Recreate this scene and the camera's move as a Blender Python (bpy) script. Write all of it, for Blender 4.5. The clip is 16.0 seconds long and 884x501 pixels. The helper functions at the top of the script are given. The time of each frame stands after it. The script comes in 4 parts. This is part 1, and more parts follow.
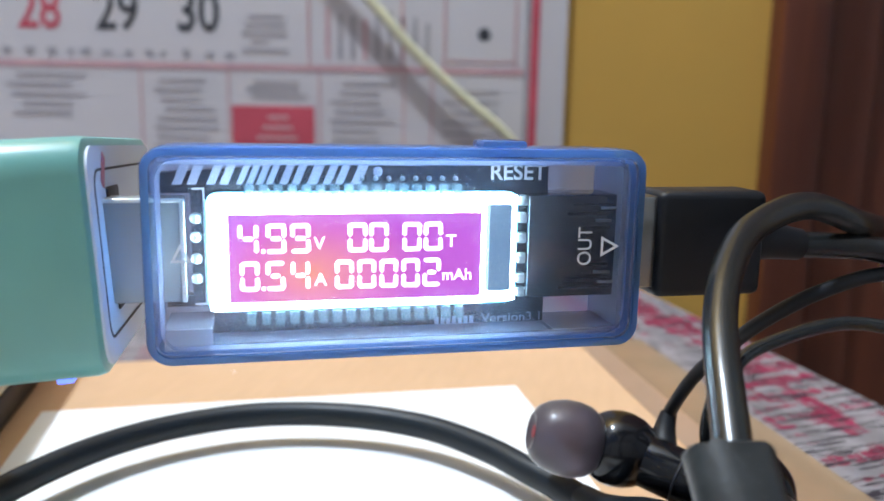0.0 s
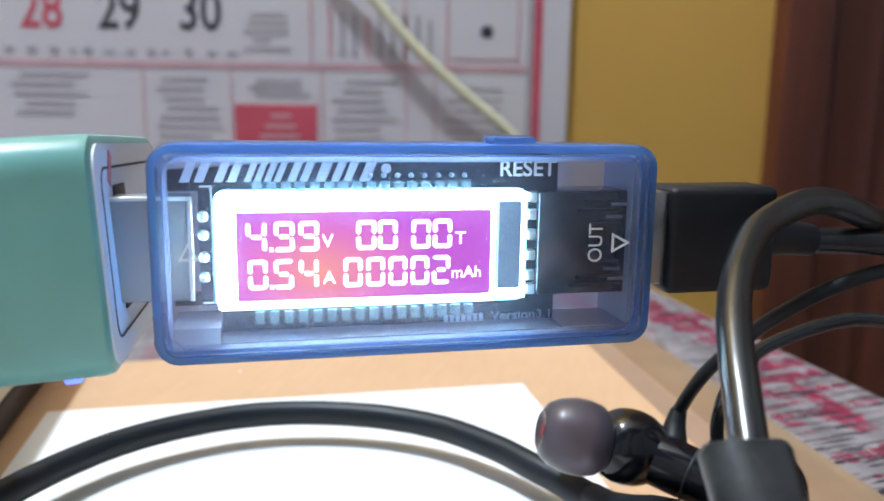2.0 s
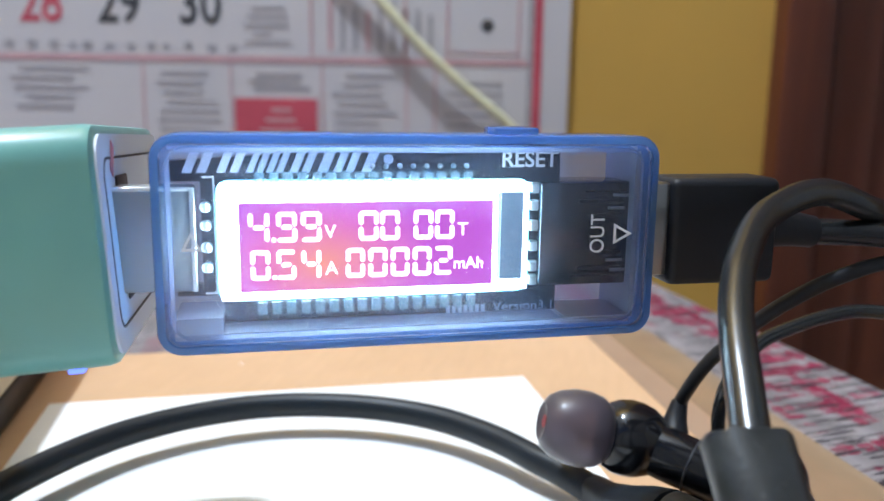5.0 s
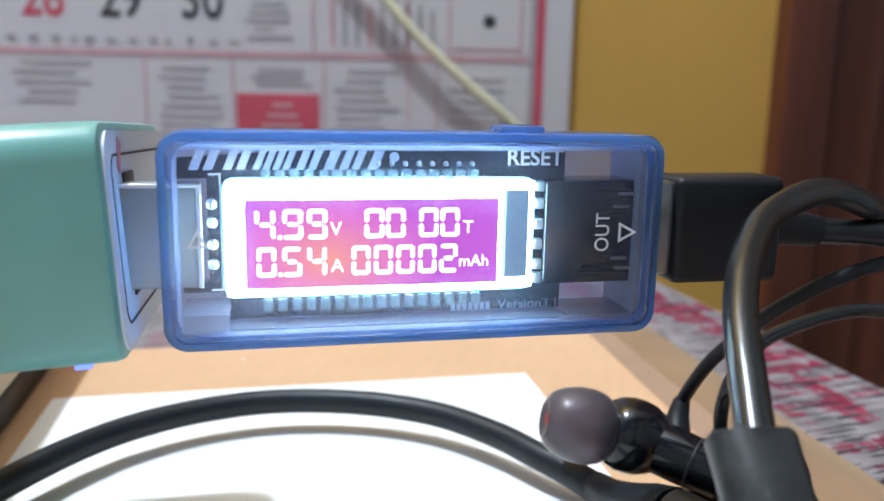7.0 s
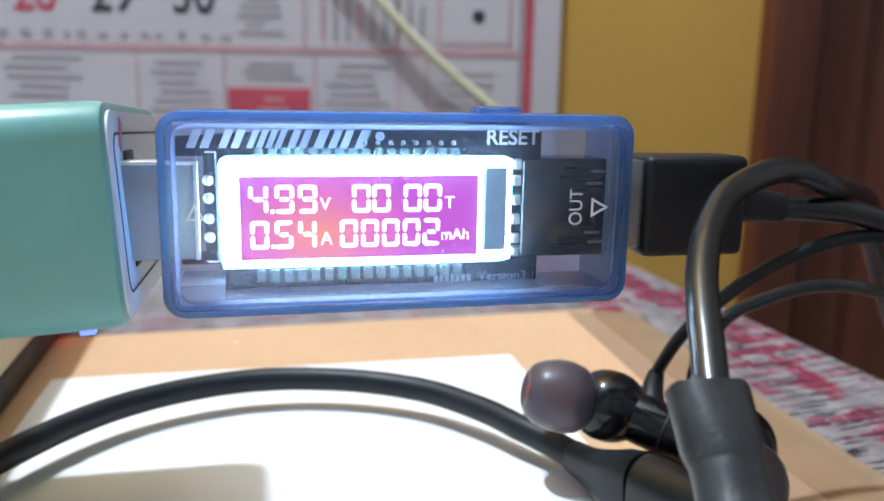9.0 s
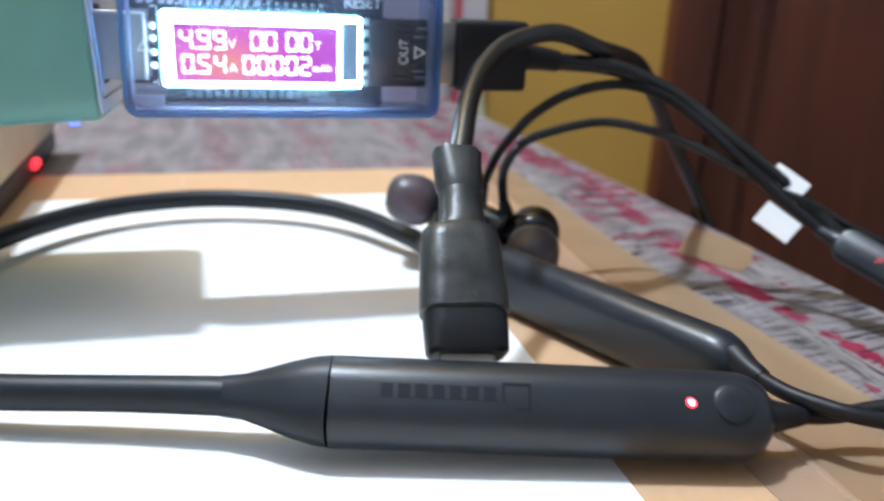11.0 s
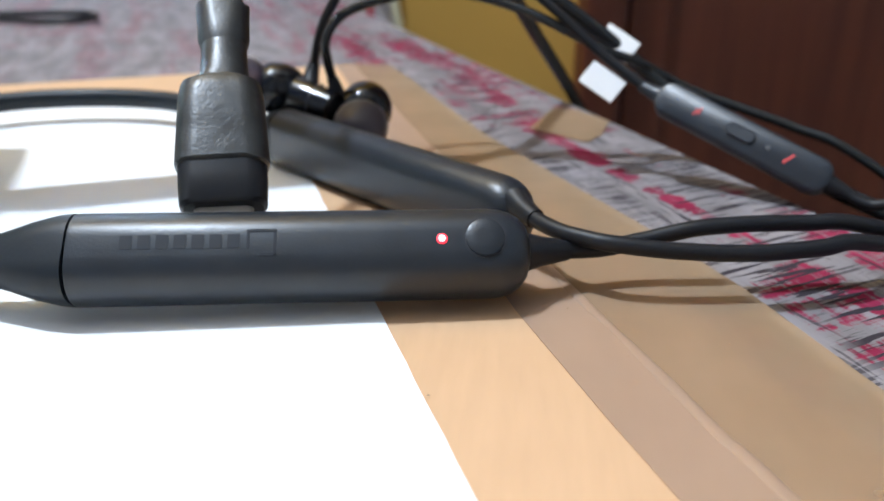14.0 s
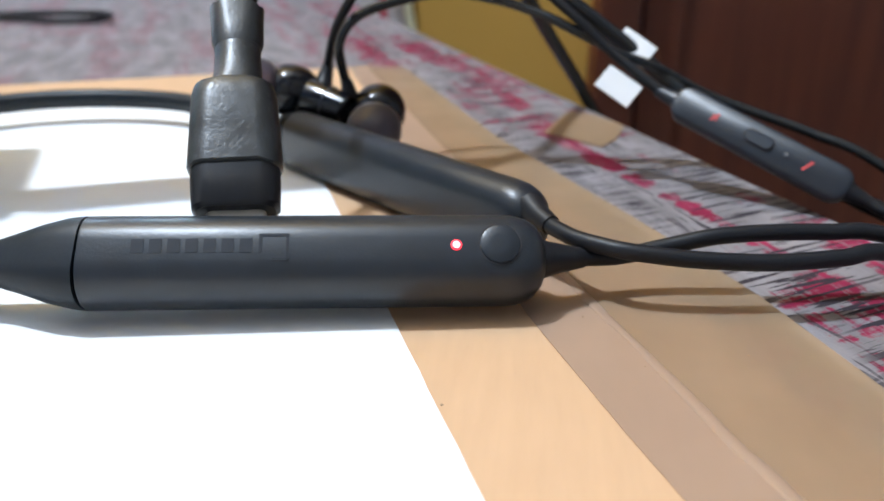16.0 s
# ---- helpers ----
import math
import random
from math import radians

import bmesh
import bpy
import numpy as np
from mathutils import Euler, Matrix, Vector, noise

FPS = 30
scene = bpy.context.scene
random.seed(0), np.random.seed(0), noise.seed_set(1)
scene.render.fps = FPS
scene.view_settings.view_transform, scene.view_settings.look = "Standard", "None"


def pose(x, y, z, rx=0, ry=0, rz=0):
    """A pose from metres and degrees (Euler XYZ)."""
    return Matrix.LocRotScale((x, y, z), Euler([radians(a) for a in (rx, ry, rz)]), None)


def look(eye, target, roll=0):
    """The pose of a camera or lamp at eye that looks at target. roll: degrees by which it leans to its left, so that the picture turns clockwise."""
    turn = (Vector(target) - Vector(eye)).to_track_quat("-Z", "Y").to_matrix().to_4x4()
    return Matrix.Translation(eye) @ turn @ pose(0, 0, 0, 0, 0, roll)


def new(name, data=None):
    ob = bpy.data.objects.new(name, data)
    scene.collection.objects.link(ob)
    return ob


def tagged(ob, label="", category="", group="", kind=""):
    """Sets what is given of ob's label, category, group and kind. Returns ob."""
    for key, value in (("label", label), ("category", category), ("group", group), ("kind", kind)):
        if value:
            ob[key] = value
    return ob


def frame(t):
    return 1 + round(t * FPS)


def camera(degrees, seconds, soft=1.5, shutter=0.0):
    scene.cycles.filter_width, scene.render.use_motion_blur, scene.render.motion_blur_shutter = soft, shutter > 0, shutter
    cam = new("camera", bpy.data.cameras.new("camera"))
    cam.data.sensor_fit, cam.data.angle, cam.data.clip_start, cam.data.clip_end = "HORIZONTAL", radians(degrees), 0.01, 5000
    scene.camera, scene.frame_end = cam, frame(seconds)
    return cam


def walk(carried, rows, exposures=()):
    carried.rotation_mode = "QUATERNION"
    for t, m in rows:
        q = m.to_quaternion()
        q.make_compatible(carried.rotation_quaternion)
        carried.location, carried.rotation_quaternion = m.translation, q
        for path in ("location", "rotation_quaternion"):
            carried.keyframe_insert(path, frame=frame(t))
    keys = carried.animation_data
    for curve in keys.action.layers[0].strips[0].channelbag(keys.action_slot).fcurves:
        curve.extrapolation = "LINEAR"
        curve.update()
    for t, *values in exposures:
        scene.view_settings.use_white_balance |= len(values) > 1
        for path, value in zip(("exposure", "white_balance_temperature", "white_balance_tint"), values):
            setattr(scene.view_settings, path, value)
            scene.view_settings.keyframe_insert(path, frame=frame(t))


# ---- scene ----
cam = camera(57.29, 16.0, soft=1.5, shutter=0.5)
PATH = [
    (0, (0.00315, 0.00267, 0.06926), (0.00422, 0.10108, 0.05153), 1.13),
    (0.5, (0.00236, 0.00296, 0.0693), (0.0033, 0.10138, 0.05165), 1.07),
    (1, (0.00223, 0.00341, 0.06918), (0.00306, 0.10182, 0.05145), 0.95),
    (1.5, (0.00234, 0.00331, 0.06886), (0.00319, 0.10172, 0.05109), 0.88),
    (2, (0.0023, 0.00353, 0.06899), (0.00309, 0.1019, 0.05103), 0.83),
    (2.5, (0.00221, 0.00379, 0.06879), (0.00301, 0.10213, 0.05069), 0.83),
    (3, (0.0021, 0.00388, 0.06869), (0.00287, 0.10222, 0.05053), 0.87),
    (3.5, (0.00224, 0.00357, 0.06858), (0.003, 0.10188, 0.05031), 0.82),
    (4, (0.00229, 0.00339, 0.0685), (0.00304, 0.10169, 0.05017), 0.79),
    (6.5, (0.00146, 0.00328, 0.06871), (0.0023, 0.10144, 0.04966), 1.06),
    (7, (0.00141, 0.0031, 0.0688), (0.0022, 0.10126, 0.0497), 1.11),
    (7.5, (0.00128, 0.00318, 0.06878), (0.00206, 0.10134, 0.04968), 1.08),
    (8, (0.00126, 0.00318, 0.06885), (0.00203, 0.10133, 0.04972), 1.02),
    (8.2, (0.00154, 0.00287, 0.06865), (0.00234, 0.10104, 0.04964), 0.89),
    (10.3, (0.00907, -0.03832, 0.06538), (0.01522, 0.05764, 0.03815), 2.9),
    (10.5, (0.01259, -0.04658, 0.06625), (0.01955, 0.04859, 0.03634), 3.17),
    (11, (0.01915, -0.06105, 0.06444), (0.02619, 0.03384, 0.03368), 2.69),
    (11.5, (0.03262, -0.06884, 0.05992), (0.04125, 0.02592, 0.02917), 2.40),
    (12, (0.04552, -0.06768, 0.05528), (0.05473, 0.02718, 0.02502), 2.25),
    (12.5, (0.04787, -0.07185, 0.05496), (0.05844, 0.02216, 0.02257), 1.05),
    (13, (0.04863, -0.07104, 0.0547), (0.05947, 0.0225, 0.02105), 0.47),
    (13.5, (0.04942, -0.06967, 0.05419), (0.06056, 0.02362, 0.01996), -0.01),
    (14, (0.05012, -0.06555, 0.05272), (0.06091, 0.02606, 0.01411), 0.19),
    (14.5, (0.05036, -0.06284, 0.05239), (0.06073, 0.02836, 0.01271), 0.63),
    (15, (0.05019, -0.06291, 0.05226), (0.06029, 0.02839, 0.01274), 0.64),
    (15.5, (0.0496, -0.06298, 0.05246), (0.05936, 0.0284, 0.01301), 0.88),
    (16, (0.04972, -0.06387, 0.05274), (0.05929, 0.02795, 0.01431), 0.45),
]
walk(cam, [(t, look(eye, target, roll)) for t, eye, target, roll in PATH])

# ---- lens blur: the near focus of a phone, far wall soft ----
cam.data.dof.use_dof = True
cam.data.dof.focus_distance = 0.105
cam.data.dof.aperture_fstop = 24.0

# ---- world and lamps ----
world = bpy.data.worlds.new("world")
scene.world = world
world.use_nodes = True
world.node_tree.nodes["Background"].inputs["Color"].default_value = (1.0, 0.95, 0.88, 1)
world.node_tree.nodes["Background"].inputs["Strength"].default_value = 0.05


def lamp(name, place, power, radius, color):
    data = bpy.data.lights.new(name, "POINT")
    data.energy, data.shadow_soft_size, data.color = power, radius, color
    ob = new(name, data)
    ob.location = place
    return tagged(ob, kind="light")


lamp("room_lamp", (-0.44, 0.19, 1.45), 93.0, 0.035, (0.78, 0.92, 1.10))
EXPOSURE = 0.0
scene.view_settings.exposure = EXPOSURE


# ---- materials ----
class Mat:
    """A node material under construction: a Principled shader with helpers for noise, ramps and bumps."""

    def __init__(self, name, color=(0.5, 0.5, 0.5), rough=0.5, metal=0.0, spec=0.5):
        self.mat = bpy.data.materials.new(name)
        self.mat.use_nodes = True
        self.tree = self.mat.node_tree
        self.nodes, self.links = self.tree.nodes, self.tree.links
        self.bsdf = self.nodes["Principled BSDF"]
        self.out = self.nodes["Material Output"]
        self.set("Base Color", (*color, 1))
        self.set("Roughness", rough)
        self.set("Metallic", metal)
        self.set("Specular IOR Level", spec)
        self.coord = None

    def set(self, name, value):
        self.bsdf.inputs[name].default_value = value
        return self

    def where(self, scale=(1, 1, 1), turn=0.0, kind="Object"):
        if self.coord is None:
            self.coord = self.nodes.new("ShaderNodeTexCoord")
        m = self.nodes.new("ShaderNodeMapping")
        m.inputs["Scale"].default_value = scale
        source = self.coord.outputs[kind]
        if turn:
            spin = self.nodes.new("ShaderNodeMapping")
            spin.inputs["Rotation"].default_value = (0, 0, turn)
            self.links.new(source, spin.inputs["Vector"])
            source = spin.outputs["Vector"]
        self.links.new(source, m.inputs["Vector"])
        return m.outputs["Vector"]

    def noise(self, scale, detail=3.0, stretch=(1, 1, 1), turn=0.0, rough=0.55, distortion=0.0):
        n = self.nodes.new("ShaderNodeTexNoise")
        n.inputs["Scale"].default_value = scale
        n.inputs["Detail"].default_value = detail
        n.inputs["Roughness"].default_value = rough
        n.inputs["Distortion"].default_value = distortion
        self.links.new(self.where(stretch, turn), n.inputs["Vector"])
        return n.outputs["Fac"]

    def ramp(self, fac, stops, smooth=False):
        r = self.nodes.new("ShaderNodeValToRGB")
        r.color_ramp.interpolation = "EASE" if smooth else "LINEAR"
        while len(r.color_ramp.elements) < len(stops):
            r.color_ramp.elements.new(0.5)
        for e, (at, c) in zip(r.color_ramp.elements, stops):
            e.position = at
            e.color = (*c, 1) if len(c) == 3 else c
        self.links.new(fac, r.inputs["Fac"])
        return r.outputs["Color"]

    def mix(self, fac, a, b, mode="MIX"):
        m = self.nodes.new("ShaderNodeMix")
        m.data_type, m.blend_type = "RGBA", mode
        for key, v in ((0, fac), (6, a), (7, b)):
            if isinstance(v, (int, float)):
                m.inputs[key].default_value = v
            elif isinstance(v, tuple):
                m.inputs[key].default_value = (*v, 1)
            else:
                self.links.new(v, m.inputs[key])
        return m.outputs[2]

    def color(self, sock):
        self.links.new(sock, self.bsdf.inputs["Base Color"])
        return self

    def roughness(self, fac, low, high):
        r = self.nodes.new("ShaderNodeMapRange")
        r.inputs["To Min"].default_value, r.inputs["To Max"].default_value = low, high
        self.links.new(fac, r.inputs["Value"])
        self.links.new(r.outputs["Result"], self.bsdf.inputs["Roughness"])
        return self

    def bump(self, fac, strength, distance):
        b = self.nodes.new("ShaderNodeBump")
        b.inputs["Strength"].default_value, b.inputs["Distance"].default_value = strength, distance
        self.links.new(fac, b.inputs["Height"])
        self.links.new(b.outputs["Normal"], self.bsdf.inputs["Normal"])
        return self

    def emit(self, color, strength):
        self.set("Emission Color", (*color, 1))
        self.set("Emission Strength", strength)
        return self


def plain(name, color, rough=0.5, metal=0.0, spec=0.5, grain=600.0, vary=0.12, bump=0.25, depth=0.0001):
    """A painted, moulded or metal surface with fine grain and slight colour change."""
    m = Mat(name, color, rough, metal, spec)
    fine, wide = m.noise(grain), m.noise(grain * 0.06, 2.0)
    dark = tuple(c * (1 - vary) for c in color)
    light = tuple(min(1.0, c * (1 + vary)) for c in color)
    m.color(m.ramp(wide, ((0.3, dark), (0.7, light))))
    m.roughness(m.noise(grain * 0.15), rough * 0.8, min(1.0, rough * 1.2))
    m.bump(fine, bump, depth)
    return m.mat


def see_through(name, tint, gloss=0.08, body=0.15, body_color=(0.5, 0.6, 0.9), behind=0.5):
    """Thin clear plastic: mostly lets light pass, with a little body colour and a glossy coat."""
    m = Mat(name, body_color, 0.25)
    clear = m.nodes.new("ShaderNodeBsdfTransparent")
    clear.inputs["Color"].default_value = (*tint, 1)
    shine = m.nodes.new("ShaderNodeBsdfGlossy")
    shine.inputs["Roughness"].default_value = gloss
    fres = m.nodes.new("ShaderNodeFresnel")
    fres.inputs["IOR"].default_value = 1.45
    first, last = m.nodes.new("ShaderNodeMixShader"), m.nodes.new("ShaderNodeMixShader")
    first.inputs["Fac"].default_value = body
    m.links.new(clear.outputs[0], first.inputs[1])
    glowing, half = m.nodes.new("ShaderNodeBsdfTranslucent"), m.nodes.new("ShaderNodeMixShader")
    glowing.inputs["Color"].default_value = (*body_color, 1)
    half.inputs["Fac"].default_value = behind
    m.links.new(m.bsdf.outputs[0], half.inputs[1])
    m.links.new(glowing.outputs[0], half.inputs[2])
    m.links.new(half.outputs[0], first.inputs[2])
    m.links.new(fres.outputs[0], last.inputs["Fac"])
    m.links.new(first.outputs[0], last.inputs[1])
    m.links.new(shine.outputs[0], last.inputs[2])
    m.links.new(last.outputs[0], m.out.inputs["Surface"])
    return m.mat


def glow(name, color, strength):
    return Mat(name, color, 0.5).emit(color, strength).mat


BLACK_RUBBER = plain("black_rubber", (0.012, 0.013, 0.016), 0.45, spec=0.3, grain=900.0)
CABLE_GREY = plain("cable_grey", (0.015, 0.017, 0.018), 0.24, spec=0.6, grain=500.0)
BAND_BLACK = plain("band_black", (0.010, 0.015, 0.021), 0.45, spec=0.35, grain=1500.0)
POD_METAL = plain("pod_metal", (0.016, 0.021, 0.028), 0.34, 0.0, 0.55, grain=2600.0, vary=0.15)
GLOSS_BLACK = plain("gloss_black", (0.008, 0.008, 0.010), 0.16, grain=300.0, bump=0.05)
EAR_CORE = plain("ear_core", (0.30, 0.02, 0.03), 0.5)
REMOTE_GREY = plain("remote_grey", (0.022, 0.028, 0.038), 0.40, spec=0.60, grain=1500.0)
RED_PRINT = plain("red_print", (0.62, 0.07, 0.07), 0.5)
WHITE_TAG = plain("white_tag", (0.88, 0.88, 0.88), 0.55, vary=0.03)
INLET_STEEL = plain("inlet_steel", (0.33, 0.36, 0.37), 0.45, 0.60, grain=250.0, vary=0.2)
STEEL = plain("steel", (0.36, 0.37, 0.36), 0.30, 1.0, grain=250.0)
DARK_STEEL = plain("dark_steel", (0.22, 0.23, 0.25), 0.2, 0.9, grain=250.0)
SOCKET_DARK = plain("socket_dark", (0.10, 0.105, 0.115), 0.16, 0.95, grain=250.0)
GOLD_PIN = plain("gold_pin", (0.78, 0.75, 0.68), 0.38, 0.55, grain=1800.0, vary=0.3, bump=0.6)
SOLDER = plain("solder", (0.7, 0.75, 0.76), 0.3, 0.7)
PCB_BLACK = plain("pcb_black", (0.006, 0.009, 0.022), 0.3, grain=800.0)
SILK_WHITE = plain("silk_white", (0.72, 0.74, 0.78), 0.5)
LOGO_GREY = plain("logo_grey", (0.40, 0.43, 0.56), 0.45)
PRINT_DIM = plain("print_dim", (0.20, 0.22, 0.30), 0.5)
MINT = plain("mint", (0.175, 0.445, 0.410), 0.30, grain=900.0, vary=0.09)
LABEL_WHITE = plain("label_white", (0.72, 0.78, 0.86), 0.5, grain=400.0, vary=0.05)
INK = plain("ink", (0.02, 0.02, 0.025), 0.5)
# darker pod colour, standing in for shade in the cut marks
ENGRAVING_SHADE = plain("engraving_shade", (0.007, 0.010, 0.016), 0.42, spec=0.40)
PINK_SCRATCH = plain("pink_scratch", (0.65, 0.22, 0.28), 0.5)
CREAM_PLASTIC = plain("cream_plastic", (0.62, 0.52, 0.36), 0.4)
CREAM_CABLE = plain("cream_cable", (0.62, 0.58, 0.38), 0.45)
EAR_SILICONE = see_through("ear_silicone", (0.60, 0.53, 0.60), 0.45, 0.70, (0.150, 0.128, 0.158))
CASE_BLUE = see_through("case_blue", (0.60, 0.79, 1.0), 0.10, 0.46, (0.27, 0.53, 1.0), 0.75)
CASE_CLEAR = see_through("case_clear", (0.93, 0.95, 1.0), 0.06, 0.03, (0.6, 0.7, 1.0))
CASE_MILK = see_through("case_milk", (0.88, 0.91, 1.0), 0.08, 0.30, (0.70, 0.78, 1.0), 0.65)
# paler copy of CASE_MILK: light inside the case put into its colour
CASE_LIT = see_through("case_lit", (0.90, 0.93, 1.0), 0.08, 0.58, (0.78, 0.84, 1.0), 0.65)
LCD_WHITE = glow("lcd_white", (0.70, 0.95, 1.0), 26.4)
PIN_GLASS = see_through("pin_glass", (0.62, 0.78, 0.86), 0.08, 0.42, (0.34, 0.44, 0.50))
# emission colour for the glare round the display, no real source
LCD_HALO = glow("lcd_halo", (0.20, 0.68, 0.9), 0.9)
LCD_GREY = Mat("lcd_grey", (0.03, 0.04, 0.05), 0.6, spec=0.2).emit((0.36, 0.66, 1.0), 0.34).mat
DIGIT_WHITE = glow("digit_white", (1.0, 0.96, 0.98), 3.0)
LED_RED = glow("led_red", (1.0, 0.03, 0.05), 2.2)
LED_BLUE = glow("led_blue", (0.12, 0.2, 1.0), 2.0)
LED_CORE = glow("led_core", (1.0, 0.55, 0.55), 3.0)


def lcd_field():
    m = Mat("lcd_field", (0.1, 0.02, 0.1), 0.3)
    n = m.nodes.new("ShaderNodeTexGradient")
    n.gradient_type = "SPHERICAL"
    mp = m.nodes.new("ShaderNodeMapping")
    mp.inputs["Location"].default_value = (0.42, 0.0, 0.22)
    mp.inputs["Scale"].default_value = (75.0, 1.0, 110.0)
    tc = m.nodes.new("ShaderNodeTexCoord")
    m.links.new(tc.outputs["Object"], mp.inputs["Vector"])
    m.links.new(mp.outputs["Vector"], n.inputs["Vector"])
    c = m.ramp(n.outputs["Fac"], ((0.0, (0.58, 0.09, 0.62)), (0.40, (0.78, 0.16, 0.52)), (1.0, (1.0, 0.36, 0.22))))
    m.links.new(c, m.bsdf.inputs["Emission Color"])
    m.set("Emission Strength", 1.1)
    return m.mat


LCD_FIELD = lcd_field()


def sleeve_mat():
    """Heat-shrunk rubber: uneven skin, dull and shiny patches, pale scuffs."""
    m = Mat("sleeve_rubber", (0.018, 0.021, 0.023), 0.3, spec=0.6)
    patch = m.noise(260.0, 4.0)
    scuff = m.ramp(m.noise(900.0, 5.0, (1, 1, 0.4), 0.0, 0.7), ((0.60, (0, 0, 0)), (0.72, (1, 1, 1))))
    m.color(m.mix(scuff, m.ramp(patch, ((0.3, (0.012, 0.014, 0.015)), (0.7, (0.028, 0.032, 0.034)))), (0.07, 0.075, 0.075)))
    m.roughness(patch, 0.20, 0.52)
    m.bump(m.mix(0.20, m.noise(150.0, 2.0), m.noise(1600.0, 2.0)), 0.40, 0.0006)
    return m.mat


SLEEVE_GREY = sleeve_mat()


def paper_mat():
    m = Mat("paper", (0.86, 0.86, 0.85), 0.75, spec=0.2)
    m.color(m.ramp(m.noise(30.0, 2.0), ((0.3, (0.83, 0.83, 0.82)), (0.7, (0.88, 0.88, 0.87)))))
    m.bump(m.noise(1200.0), 0.15, 0.0001)
    return m.mat


def cardboard_mat():
    m = Mat("cardboard", (0.62, 0.36, 0.16), 0.7, spec=0.25)
    a = m.ramp(m.noise(25.0, 4.0), ((0.25, (0.58, 0.37, 0.215)), (0.75, (0.65, 0.42, 0.255))))
    b = m.noise(500.0, 2.0, (1, 0.15, 1), radians(12))
    m.color(m.mix(0.10, a, m.ramp(b, ((0.3, (0.42, 0.24, 0.11)), (0.7, (0.75, 0.47, 0.24))))))
    m.bump(b, 0.2, 0.0002)
    return m.mat


def tape_mat(name, color, body):
    """Brown packing tape: glossy, and what lies below shows through faintly."""
    m = Mat(name, color, 0.3)
    clear = m.nodes.new("ShaderNodeBsdfTransparent")
    clear.inputs["Color"].default_value = (0.95, 0.83, 0.66, 1)
    m.color(m.ramp(m.noise(60.0, 4.0, (1, 0.25, 1), radians(12)), ((0.3, tuple(c * 0.86 for c in color)), (0.7, color))))
    m.bump(m.noise(140.0, 3.0, (1, 0.2, 1), radians(12)), 0.25, 0.0004)
    mixer = m.nodes.new("ShaderNodeMixShader")
    r = m.nodes.new("ShaderNodeMapRange")
    r.inputs["To Min"].default_value, r.inputs["To Max"].default_value = body - 0.07, body + 0.07
    m.links.new(m.noise(45.0, 3.0), r.inputs["Value"])
    m.links.new(r.outputs["Result"], mixer.inputs["Fac"])
    m.links.new(clear.outputs[0], mixer.inputs[1])
    m.links.new(m.bsdf.outputs[0], mixer.inputs[2])
    m.links.new(mixer.outputs[0], m.out.inputs["Surface"])
    return m.mat


def cloth_mat():
    """Printed cotton: grey-white ground, torn crimson strokes and fine black hatching."""
    m = Mat("printed_cloth", (0.5, 0.45, 0.45), 0.85, spec=0.15)
    along, across = radians(78), radians(-20)
    ground = m.ramp(m.noise(90.0, 4.0, (0.4, 1.5, 1), along), ((0.3, (0.165, 0.150, 0.153)), (0.7, (0.29, 0.265, 0.272))))
    strokes = m.noise(46.0, 6.0, (0.28, 2.6, 1), across, 0.66, 0.5)
    bands = m.noise(30.0, 5.0, (0.20, 2.4, 1), along, 0.62, 0.35)
    red = m.ramp(m.mix(0.60, strokes, bands), ((0.515, (0, 0, 0)), (0.540, (1, 1, 1))))
    worn = m.ramp(m.noise(420.0, 4.0, (0.16, 2.0, 1), along, 0.6), ((0.36, (0.25, 0.25, 0.25)), (0.46, (1, 1, 1))))
    red = m.mix(1.0, red, worn, "MULTIPLY")
    hue = m.ramp(m.noise(70.0, 4.0, (0.5, 2.0, 1), across), ((0.3, (0.15, 0.009, 0.030)), (0.7, (0.32, 0.028, 0.075))))
    # the print is strong in a border along the table's side and faint in the middle field
    split = m.nodes.new("ShaderNodeSeparateXYZ")
    m.links.new(m.where((1, 1, 1), radians(-12.6)), split.inputs[0])
    zone = m.nodes.new("ShaderNodeMapRange")
    zone.inputs["From Min"].default_value, zone.inputs["From Max"].default_value = 0.085, 0.115
    zone.inputs["To Min"].default_value, zone.inputs["To Max"].default_value = 0.30, 1.0
    m.links.new(split.outputs["X"], zone.inputs["Value"])
    border = zone.outputs["Result"]
    one = m.mix(m.mix(1.0, red, border, "MULTIPLY"), ground, hue)
    # short dark pen strokes, mostly across the table, some along it
    pen = m.ramp(m.noise(560.0, 2.0, (0.13, 1.7, 1), across, 0.5, 0.1), ((0.545, (0, 0, 0)), (0.570, (1, 1, 1))))
    pen_long = m.ramp(m.noise(520.0, 2.0, (0.14, 1.7, 1), along, 0.5, 0.1), ((0.575, (0, 0, 0)), (0.605, (1, 1, 1))))
    spots = m.ramp(m.noise(26.0, 2.0, (0.6, 1.4, 1), along), ((0.38, (0, 0, 0)), (0.48, (1, 1, 1))))
    rest = m.ramp(m.noise(26.0, 2.0, (0.6, 1.4, 1), along), ((0.36, (1, 1, 1)), (0.46, (0, 0, 0))))
    line = m.mix(1.0, m.mix(1.0, pen, spots, "MULTIPLY"), m.mix(1.0, pen_long, rest, "MULTIPLY"), "ADD")
    m.color(m.mix(m.mix(1.0, line, border, "MULTIPLY"), one, (0.035, 0.028, 0.034)))
    m.bump(m.noise(1500.0, 2.0), 0.4, 0.0003)
    return m.mat


